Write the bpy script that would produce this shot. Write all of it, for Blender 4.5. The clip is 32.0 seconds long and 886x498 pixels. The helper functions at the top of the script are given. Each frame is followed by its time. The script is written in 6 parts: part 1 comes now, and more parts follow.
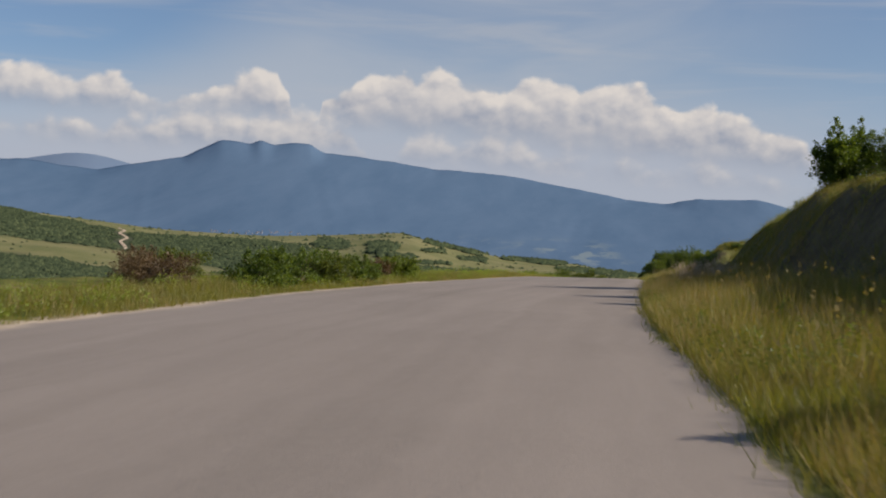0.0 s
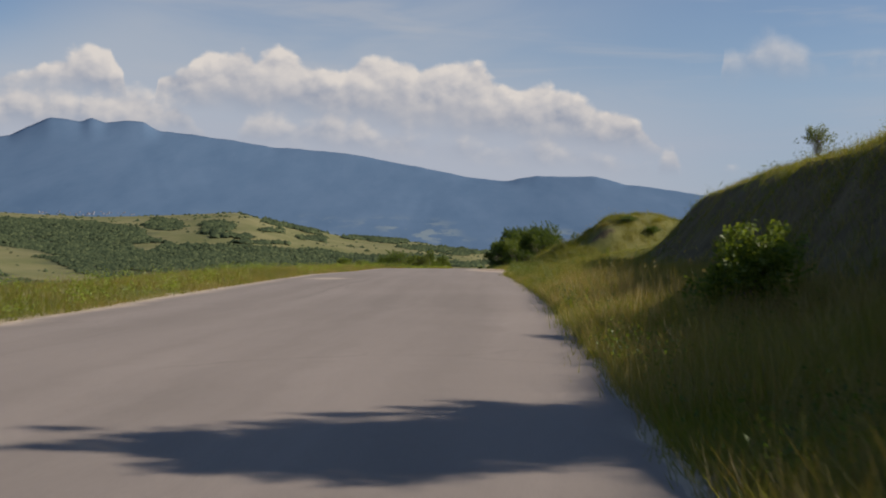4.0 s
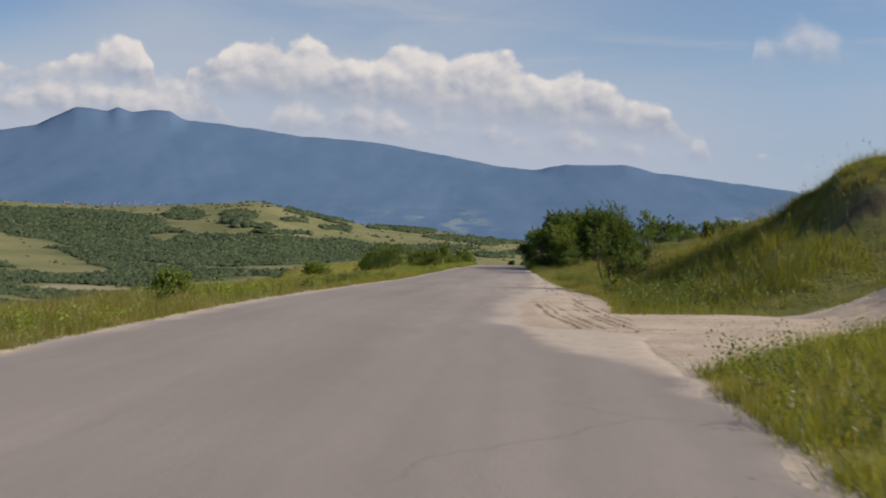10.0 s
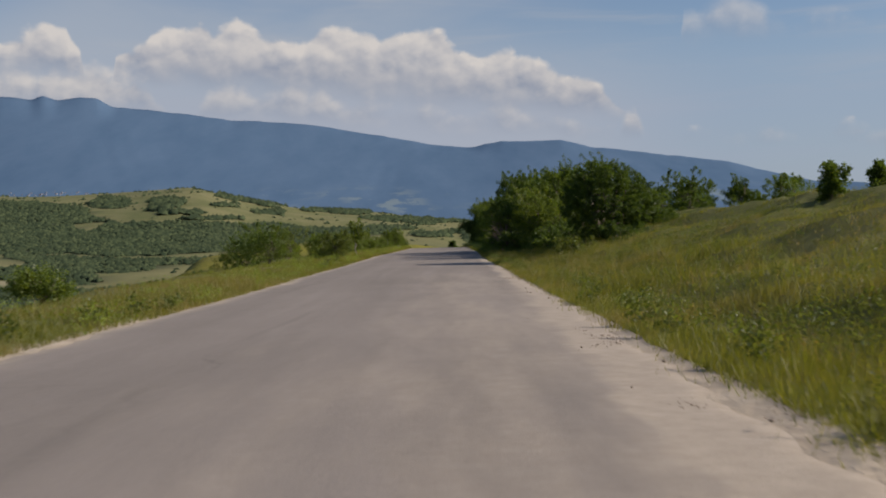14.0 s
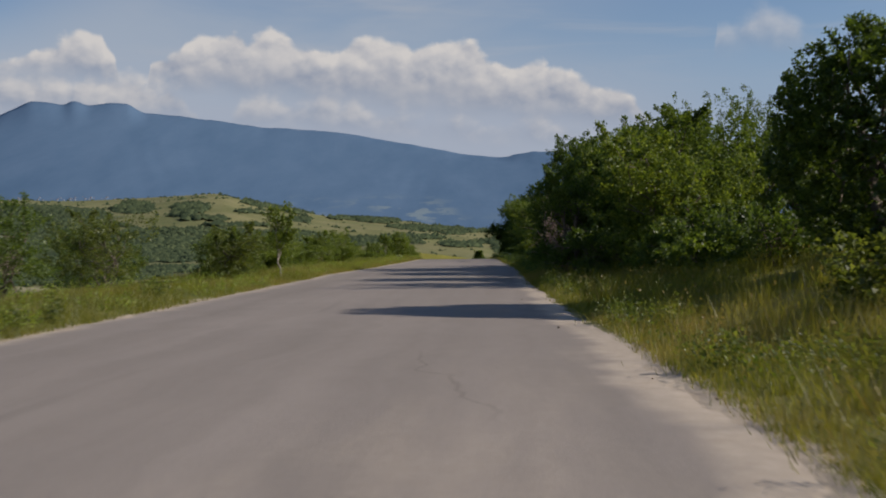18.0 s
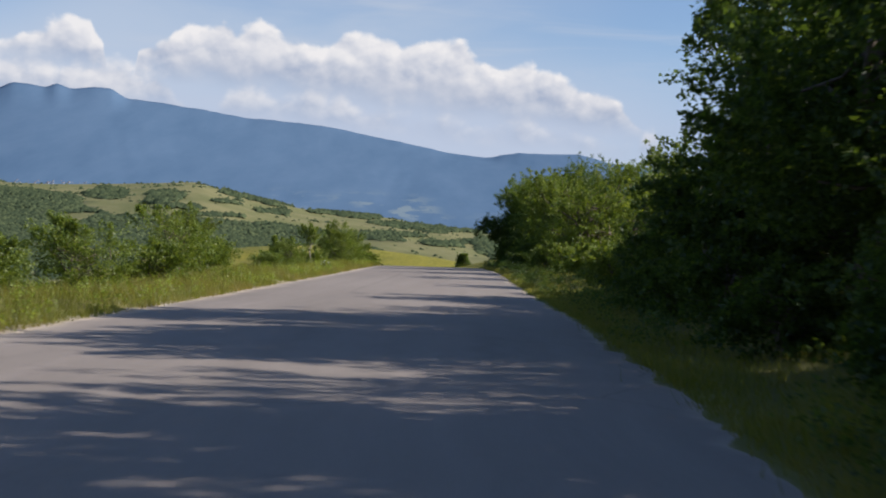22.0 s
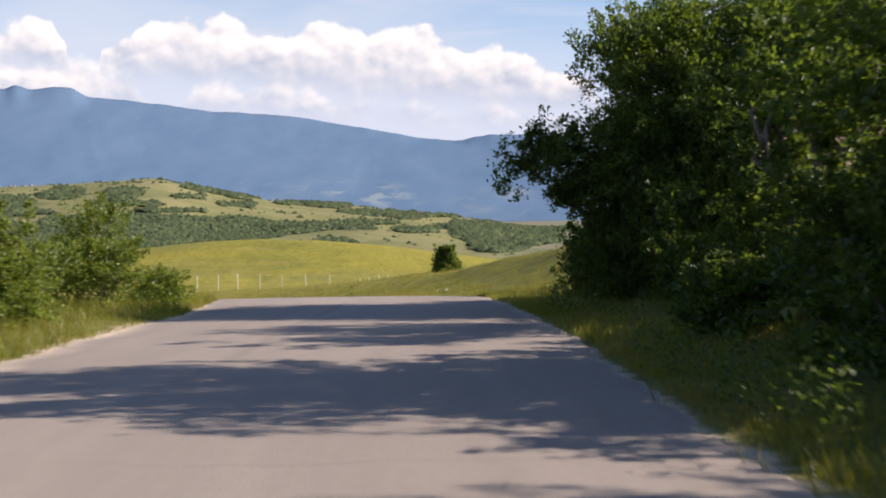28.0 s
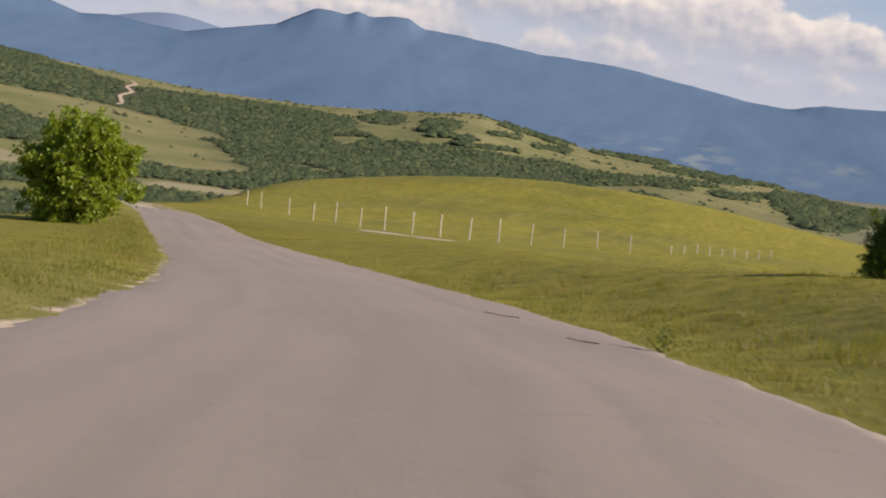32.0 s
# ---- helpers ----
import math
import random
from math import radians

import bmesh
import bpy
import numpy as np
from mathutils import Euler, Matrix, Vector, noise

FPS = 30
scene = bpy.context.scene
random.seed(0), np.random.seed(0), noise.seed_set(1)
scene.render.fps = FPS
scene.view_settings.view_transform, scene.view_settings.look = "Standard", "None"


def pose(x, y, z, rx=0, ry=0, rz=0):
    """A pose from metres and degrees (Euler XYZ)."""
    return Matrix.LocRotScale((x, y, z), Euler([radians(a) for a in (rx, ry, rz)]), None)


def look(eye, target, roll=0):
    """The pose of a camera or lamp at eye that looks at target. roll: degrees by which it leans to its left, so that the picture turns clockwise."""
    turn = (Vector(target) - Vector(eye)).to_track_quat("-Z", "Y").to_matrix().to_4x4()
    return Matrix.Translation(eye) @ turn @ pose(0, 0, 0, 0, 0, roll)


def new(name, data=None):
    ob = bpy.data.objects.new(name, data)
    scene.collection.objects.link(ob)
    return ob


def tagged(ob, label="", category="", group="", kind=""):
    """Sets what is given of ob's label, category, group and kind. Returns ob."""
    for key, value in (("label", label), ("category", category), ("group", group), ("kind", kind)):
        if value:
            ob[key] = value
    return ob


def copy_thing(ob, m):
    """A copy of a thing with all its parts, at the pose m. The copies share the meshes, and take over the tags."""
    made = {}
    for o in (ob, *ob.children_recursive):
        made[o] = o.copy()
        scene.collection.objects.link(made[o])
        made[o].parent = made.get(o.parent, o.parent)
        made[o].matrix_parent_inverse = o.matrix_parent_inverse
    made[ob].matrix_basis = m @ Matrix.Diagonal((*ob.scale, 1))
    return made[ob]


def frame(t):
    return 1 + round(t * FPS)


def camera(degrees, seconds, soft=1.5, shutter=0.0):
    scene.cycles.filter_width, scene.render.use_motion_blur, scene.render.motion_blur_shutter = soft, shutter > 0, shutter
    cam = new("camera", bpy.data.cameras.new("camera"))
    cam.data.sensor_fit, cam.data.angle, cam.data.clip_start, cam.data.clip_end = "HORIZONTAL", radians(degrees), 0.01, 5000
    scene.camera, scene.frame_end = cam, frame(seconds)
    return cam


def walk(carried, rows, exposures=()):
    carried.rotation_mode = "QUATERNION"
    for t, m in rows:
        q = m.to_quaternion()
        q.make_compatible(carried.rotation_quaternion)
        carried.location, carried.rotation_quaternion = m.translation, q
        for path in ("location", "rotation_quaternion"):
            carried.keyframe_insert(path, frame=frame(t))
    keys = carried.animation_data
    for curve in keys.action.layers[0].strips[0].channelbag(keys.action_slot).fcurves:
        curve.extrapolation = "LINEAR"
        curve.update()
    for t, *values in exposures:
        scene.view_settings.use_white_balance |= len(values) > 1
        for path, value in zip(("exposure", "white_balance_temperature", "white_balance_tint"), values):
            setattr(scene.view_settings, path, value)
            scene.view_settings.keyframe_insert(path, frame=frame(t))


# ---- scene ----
cam = camera(39.22, 32.0, soft=1.9, shutter=0.30)

# time, place of the eye, yaw to the left, pitch, roll
RIDE = [
    (0.0, 0.00, 0.00, 1.101, 9.22, 0.56, 1.36),
    (0.5, -0.40, 4.08, 1.184, 9.26, 1.01, -0.95),
    (1.0, -0.71, 8.16, 1.255, 6.57, 0.72, -2.87),
    (1.5, -0.97, 12.18, 1.315, 3.52, 0.32, -2.86),
    (2.0, -1.04, 16.18, 1.354, 2.60, -0.20, -2.91),
    (2.5, -1.03, 20.12, 1.398, 0.71, 0.17, -1.67),
    (3.0, -0.91, 23.99, 1.420, 1.83, -0.11, -0.09),
    (3.5, -0.91, 27.85, 1.442, 1.83, -0.25, 0.97),
    (4.0, -0.93, 31.71, 1.464, 1.95, -0.31, 0.60),
    (4.5, -0.95, 35.58, 1.486, 2.06, -0.38, 0.24),
    (5.0, -1.00, 39.45, 1.502, 2.18, -0.45, -0.12),
    (5.5, -1.07, 43.34, 1.511, 2.30, -0.51, -0.49),
    (6.0, -1.17, 47.23, 1.514, 3.61, -0.34, 0.68),
    (6.5, -1.23, 51.10, 1.515, 3.71, 0.16, -1.01),
    (7.0, -1.34, 54.97, 1.533, 2.63, -0.74, -1.79),
    (7.5, -1.46, 58.78, 1.498, 2.99, -1.03, -1.27),
    (8.0, -1.51, 62.56, 1.449, 2.10, -1.28, -1.90),
    (8.5, -1.61, 66.38, 1.392, 2.57, -0.93, -0.69),
    (9.0, -1.61, 70.24, 1.382, 1.23, -0.66, -1.81),
    (9.5, -1.60, 74.18, 1.409, 1.52, -0.86, 0.35),
    (10.0, -1.63, 78.16, 1.369, 3.27, -0.80, 0.54),
    (10.5, -1.74, 82.20, 1.311, 2.81, -1.07, -0.91),
    (11.0, -1.75, 86.31, 1.244, 1.49, -1.04, 0.33),
    (11.5, -1.87, 90.48, 1.162, 4.17, -1.52, 1.45),
    (12.0, -2.06, 94.73, 1.091, 5.77, -1.22, -1.10),
    (12.5, -2.13, 99.10, 1.058, 1.85, -1.31, -3.26),
    (13.0, -2.15, 103.49, 1.017, 1.20, -1.32, -2.31),
    (13.5, -2.14, 107.90, 0.952, 1.28, -1.78, -0.85),
    (14.0, -2.08, 112.32, 0.862, 0.43, -1.74, -1.31),
    (14.5, -1.97, 116.75, 0.761, 0.98, -1.83, -1.12),
    (15.0, -1.86, 121.18, 0.649, 1.21, -1.87, -0.98),
    (15.5, -1.78, 125.62, 0.528, 1.45, -1.92, -0.83),
    (16.0, -1.70, 130.07, 0.399, 1.68, -1.96, -0.69),
    (16.5, -1.65, 134.52, 0.264, 1.92, -2.00, -0.55),
    (17.0, -1.62, 138.98, 0.121, 0.37, -2.04, -0.59),
    (17.5, -1.63, 143.46, 0.003, 1.77, -1.88, 0.89),
    (18.0, -1.62, 147.94, -0.104, 1.80, -1.25, -0.58),
    (18.5, -1.66, 152.42, -0.167, 0.79, -1.67, -0.53),
    (19.0, -1.71, 156.89, -0.251, 2.62, -1.80, 0.49),
    (19.5, -1.73, 161.36, -0.320, 0.73, -1.56, -1.01),
    (20.0, -1.77, 165.83, -0.372, 1.53, -1.92, 1.60),
    (20.5, -1.92, 170.31, -0.417, 4.54, -1.77, 1.17),
    (21.0, -2.02, 174.80, -0.483, 0.75, -1.60, -2.84),
    (21.5, -2.01, 179.30, -0.587, 1.30, -1.74, -0.63),
    (22.0, -1.95, 183.85, -0.679, 0.96, -1.29, 1.64),
    (22.5, -1.95, 188.45, -0.756, 3.28, -1.72, 0.73),
    (23.0, -1.89, 193.07, -0.842, 0.58, -1.72, -3.14),
    (23.5, -1.83, 197.69, -0.949, -0.33, -1.63, -0.05),
    (24.0, -1.73, 202.30, -1.087, 1.41, -1.71, 0.99),
    (24.5, -1.76, 206.97, -1.199, 3.15, -1.67, 2.29),
    (25.0, -1.91, 211.69, -1.283, 4.84, -1.32, 0.08),
    (25.5, -2.13, 216.41, -1.367, 2.78, -2.06, -2.34),
    (26.0, -2.29, 221.10, -1.446, 2.44, -2.01, -1.72),
    (26.5, -2.40, 225.76, -1.524, 2.10, -1.97, -1.09),
    (27.0, -2.44, 230.40, -1.603, 1.76, -1.93, -0.47),
    (27.5, -2.43, 235.01, -1.684, 1.42, -1.88, 0.16),
    (28.0, -2.37, 239.60, -1.767, -0.20, -1.95, -1.06),
    (28.5, -2.33, 244.15, -1.873, 0.86, -2.32, 1.78),
    (29.0, -2.31, 248.66, -2.015, 3.38, -3.25, 2.67),
    (29.5, -2.43, 253.14, -2.167, 4.13, -2.61, 1.34),
    (30.0, -2.77, 257.56, -2.326, 6.34, -3.26, 2.91),
    (30.5, -3.11, 261.94, -2.487, 6.92, -2.95, 1.68),
    (31.0, -3.62, 266.27, -2.672, 9.11, -3.30, 3.93),
    (31.5, -4.25, 270.50, -2.912, 11.47, -4.00, 3.26),
    (32.0, -5.02, 274.62, -3.191, 13.82, -4.72, 5.48),
]
PATH = [(t, pose(x, y, z, 90 + pitch, 0, yaw) @ pose(0, 0, 0, 0, 0, roll)) for t, x, y, z, yaw, pitch, roll in RIDE]
# seconds, stops, kelvin, tint
EXPOSURES = [(0.0, 0.04, 6550, 12), (4.0, 0.02, 6550, 12), (9.0, 0.14, 6400, 12), (10.2, 0.12, 6380, 12), (11.0, -0.08, 6380, 12), (12.5, -0.08, 6400, 12), (17.0, -0.18, 6330, 12), (19.0, 0.05, 6200, 11), (20.0, 0.26, 6150, 11), (21.0, 0.21, 6000, 11), (22.5, 0.55, 6050, 12), (23.5, 0.76, 6200, 13), (25.0, 0.80, 6450, 16),
             (28.0, 0.84, 6600, 17), (30.0, 0.80, 6740, 17), (31.0, 0.58, 6740, 18), (32.0, 0.35, 6850, 17)]
walk(cam, PATH, EXPOSURES)

# ---------------------------------------------------------------- light
SUN_DIR = Vector((0.88, -0.03, 0.50)).normalized()
sun = new("sun", bpy.data.lights.new("sun", "SUN"))
sun.data.energy, sun.data.angle, sun.data.color = 5.0, radians(0.55), (1.0, 0.91, 0.79)
sun.matrix_world = look(SUN_DIR * 100, (0, 0, 0))


class Nodes:
    """A short way to write node trees."""

    def __init__(self, tree):
        self.tree = tree

    def add(self, kind):
        return self.tree.nodes.new("ShaderNode" + kind)

    def link(self, a, b):
        self.tree.links.new(a, b)

    def put(self, socket, value):
        if isinstance(value, bpy.types.NodeSocket):
            self.link(value, socket)
        elif isinstance(value, (tuple, list)) and len(value) == 3 and socket.type == "RGBA":
            socket.default_value = (*value, 1)
        else:
            socket.default_value = value

    def math(self, op, a, b=0.0, clamp=False):
        n = self.add("Math")
        n.operation, n.use_clamp = op, clamp
        self.put(n.inputs[0], a)
        self.put(n.inputs[1], b)
        return n.outputs[0]

    def mix(self, fac, a, b, kind="MIX"):
        n = self.add("MixRGB")
        n.blend_type = kind
        for s, v in zip(n.inputs, (fac, a, b)):
            self.put(s, v)
        return n.outputs[0]

    def noise(self, vector, scale, detail=4.0, rough=0.55, dist=0.0):
        n = self.add("TexNoise")
        if vector is not None:
            self.link(vector, n.inputs["Vector"])
        n.inputs["Scale"].default_value, n.inputs["Detail"].default_value = scale, detail
        n.inputs["Roughness"].default_value, n.inputs["Distortion"].default_value = rough, dist
        return n.outputs["Fac"]

    def step(self, value, lo, hi, a=0.0, b=1.0):
        n = self.add("MapRange")
        n.interpolation_type = "SMOOTHSTEP"
        for s, v in zip(n.inputs, (value, lo, hi, a, b)):
            self.put(s, v)
        return n.outputs[0]

    def ramp(self, fac, stops):
        n = self.add("ValToRGB")
        els = n.color_ramp.elements
        while len(els) < len(stops):
            els.new(0.5)
        for e, (p, c) in zip(els, stops):
            e.position = p
            e.color = (*c, 1) if isinstance(c, tuple) else (c, c, c, 1)
        self.put(n.inputs[0], fac)
        return n.outputs[0]

    def mapped(self, vector, scale=(1, 1, 1), loc=(0, 0, 0)):
        n = self.add("Mapping")
        self.link(vector, n.inputs["Vector"])
        n.inputs["Scale"].default_value, n.inputs["Location"].default_value = scale, loc
        return n.outputs[0]


def sky_world():
    world = bpy.data.worlds.new("sky")
    scene.world = world
    world.use_nodes = True
    k = Nodes(world.node_tree)
    back = world.node_tree.nodes["Background"]
    sky = k.add("TexSky")
    sky.sky_type, sky.sun_disc = "NISHITA", False
    sky.sun_elevation, sky.sun_rotation = math.asin(SUN_DIR.z), math.atan2(SUN_DIR.x, SUN_DIR.y)
    sky.air_density, sky.dust_density, sky.ozone_density, sky.altitude = 1.0, 0.6, 1.6, 600
    co = k.add("TexCoord").outputs["Generated"]
    xyz = k.add("SeparateXYZ")
    k.link(co, xyz.inputs[0])
    az = k.math("MULTIPLY", k.math("ARCTAN2", xyz.outputs[0], xyz.outputs[1]), 57.2958)
    el = k.math("MULTIPLY", k.math("ARCSINE", xyz.outputs[2]), 57.2958)
    uv = k.add("CombineXYZ")
    k.link(az, uv.inputs[0])
    k.link(el, uv.inputs[1])
    uv = uv.outputs[0]

    def billows(dx, dy):
        """Heaped rounds at three sizes, seen from a place moved by dx, dy."""
        here = k.mapped(uv, (1, 1.25, 1), (dx, dy * 1.25, 0))
        wn = k.add("TexNoise")
        wn.noise_dimensions = "2D"
        k.link(here, wn.inputs["Vector"])
        wn.inputs["Scale"].default_value, wn.inputs["Detail"].default_value = 1.3, 3
        sc = k.add("VectorMath")
        sc.operation = "SCALE"
        k.link(wn.outputs["Color"], sc.inputs[0])
        sc.inputs["Scale"].default_value = 0.55
        warp = k.add("VectorMath")
        k.link(here, warp.inputs[0])
        k.link(sc.outputs[0], warp.inputs[1])
        total = None
        for scale, weight, soft in ((0.50, 1.0, 0.5), (1.35, 0.34, 0.4), (3.4, 0.09, 0.35)):
            v = k.add("TexVoronoi")
            v.feature, v.voronoi_dimensions = "SMOOTH_F1", "2D"
            v.inputs["Scale"].default_value, v.inputs["Smoothness"].default_value = scale, soft
            k.link(warp.outputs[0], v.inputs["Vector"])
            one = k.math("MULTIPLY", k.math("SUBTRACT", 0.42, v.outputs["Distance"]), weight)
            total = one if total is None else k.math("ADD", total, one)
        return k.math("ADD", total, k.math("MULTIPLY", k.math("SUBTRACT", k.noise(here, 5.0, 4, 0.6), 0.5), 0.08))

    heap, toward = billows(0, 0), billows(0.30, 0.34)
    relief = k.math("SUBTRACT", heap, toward)

    def bank(tops, base, tilt, crisp, billow, depth, glow, lift):
        """A bank of cumulus: its upper edge over the compass and its base. Gives cover and light."""
        lo, hi = tops[0][0], tops[-1][0]
        top = k.math("MULTIPLY", k.ramp(k.math("DIVIDE", k.math("SUBTRACT", az, lo), hi - lo),
                                        [((a - lo) / (hi - lo), e / 14) for a, e in tops]), 14)
        over = k.math("SUBTRACT", k.math("ADD", k.math("ADD", top, lift), k.math("MULTIPLY", heap, billow)), el)
        under = k.math("SUBTRACT", k.math("ADD", el, k.math("MULTIPLY", heap, 0.45)), k.math("SUBTRACT", base, k.math("MULTIPLY", az, tilt)))
        cover = k.math("MULTIPLY", k.step(over, 0.0, crisp), k.step(under, -0.9, 0.7))
        lit = k.math("ADD", k.math("ADD", k.step(under, -0.3, depth, 0.02, 0.62), k.math("MULTIPLY", relief, k.step(over, 2.4, 0.4, 0.35, 1.0))), k.step(over, 1.3, 0.0, 0.0, 0.22))
        return cover, k.math("ADD", lit, glow, clamp=True)

    grey, white = (3.75, 4.15, 5.0), (8.25, 7.75, 7.2)
    colour = k.mix(1.0, sky.outputs[0], (0.92, 0.98, 1.09), "MULTIPLY")
    # a broad thin veil over the left half, and the pale air over the mountains
    drift = k.noise(k.mapped(uv, (0.07, 0.16, 1), (3.1, 1.7, 0)), 1.0, 5, 0.55, 0.6)
    wedge = k.math("SUBTRACT", k.math("SUBTRACT", k.math("ADD", 21.2, k.math("MULTIPLY", az, 0.50)), el), k.math("MULTIPLY", drift, 3.0))
    veil = k.math("MULTIPLY", k.step(wedge, -2.5, 2.5), k.step(az, 9.0, -5.0, 0.10, 0.62))
    veil = k.math("MULTIPLY", veil, k.step(drift, 0.25, 0.62, 0.45, 1.0))
    colour = k.mix(k.math("MULTIPLY", veil, k.step(el, 45.0, 15.0)), colour, (5.4, 5.7, 6.1))
    wisp = k.step(k.noise(k.mapped(uv, (0.06, 0.55, 1), (7.7, 0, 0)), 1.3, 5, 0.55, 0.5), 0.48, 0.72, 0.0, 0.36)
    colour = k.mix(k.math("MULTIPLY", wisp, k.step(el, 30.0, 12.0)), colour, (5.6, 5.7, 5.9))
    low = k.math("MULTIPLY", k.step(el, 9.5, 4.0, 0.0, 0.92), k.step(az, 16.0, 3.0, 0.78, 1.0))
    colour = k.mix(low, colour, k.mix(k.step(az, 4.0, 14.0), (4.8, 5.25, 6.15), (3.9, 4.75, 6.1)))
    heaps = [(-15.6, 2.0), (-14.9, 7.1), (-13.6, 7.45), (-12.8, 8.35), (-11.2, 8.55), (-10.6, 8.0), (-9.55, 8.6), (-8.3, 7.95), (-6.8, 7.5), (-5.9, 8.05), (-4.4, 8.15), (-3.1, 7.75), (-2.1, 7.85),
             (-0.5, 8.0), (0.3, 7.4), (1.5, 6.75), (3.0, 7.0), (4.6, 6.25), (5.9, 5.85), (6.7, 5.5), (7.5, 4.7), (8.6, 3.4), (9.4, 2.0)]
    west = [(-48, 7.0), (-40, 7.6), (-33, 7.2), (-27.5, 7.9), (-25.9, 7.55), (-24.5, 7.75), (-23.1, 7.1), (-22.0, 6.7), (-20.6, 7.2), (-19.8, 7.75), (-18.8, 7.95), (-17.9, 8.4), (-17.0, 8.05), (-16.4, 6.9), (-15.6, 2.0)]
    small = [(-45, 6.2), (-30, 6.0), (-25.4, 5.85), (-24.6, 5.2), (-24.0, 5.8), (-22.8, 5.7), (-21.9, 6.1), (-20.4, 6.15), (-19.4, 6.0), (-18.2, 6.5), (-15.9, 6.6), (-15.1, 6.1), (-14.2, 6.45), (-13.4, 5.5), (-12.2, 3.0)]
    lower = [(-12.2, 3.0), (-10.9, 5.5), (-10.2, 5.85), (-8.9, 5.6), (-7.3, 5.6), (-6.4, 5.3), (-5.8, 5.6), (-5.2, 5.0), (-3.6, 4.9), (0.0, 4.3), (4.0, 4.4), (7.7, 3.0), (8.1, 4.1), (8.5, 4.3), (8.9, 3.0)]
    right = [(9.9, 2.0), (10.7, 8.9), (11.6, 9.4), (12.6, 9.9), (13.8, 9.1), (14.5, 8.4), (15.6, 8.2), (16.8, 8.4), (18.0, 8.6), (19.8, 8.2), (22, 3.0)]
    for tops, base, tilt, crisp, billow, depth, most, glow, lift in ((small, 4.6, 0.03, 0.8, 1.2, 1.3, 0.9, 0.1, 0.4), (lower, 4.2, 0.06, 1.0, 1.1, 1.2, 0.75, 0.06, 0.4), (west, 6.7, 0.0, 0.45, 0.9, 1.1, 0.95, 0.06, 0.38),
                                                         (heaps, 5.25, 0.0875, 0.36, 0.75, 1.9, 0.98, 0.06, 0.28), (right, 7.9, 0.0, 1.1, 0.9, 0.8, 0.5, 0.1, 0.1)):
        cover, lit = bank(tops, base, tilt, crisp, billow, depth, glow, lift)
        colour = k.mix(k.math("MULTIPLY", cover, most), colour, k.mix(lit, grey, white))
    k.link(colour, back.inputs[0])
    back.inputs[1].default_value = 0.083


sky_world()


# ---------------------------------------------------------------- materials
def material(name, rough=0.9, spec=0.2):
    m = bpy.data.materials.new(name)
    m.use_nodes = True
    k = Nodes(m.node_tree)
    b = m.node_tree.nodes["Principled BSDF"]
    b.inputs["Roughness"].default_value = rough
    b.inputs["Specular IOR Level"].default_value = spec
    return m, k, b


def world_place(k):
    return k.add("NewGeometry").outputs["Position"]


def attribute(k, name):
    n = k.add("Attribute")
    n.attribute_name = name
    return n.outputs["Fac"]


def bump(k, b, height, strength, distance):
    n = k.add("Bump")
    n.inputs["Strength"].default_value, n.inputs["Distance"].default_value = strength, distance
    k.link(height, n.inputs["Height"])
    k.link(n.outputs[0], b.inputs["Normal"])


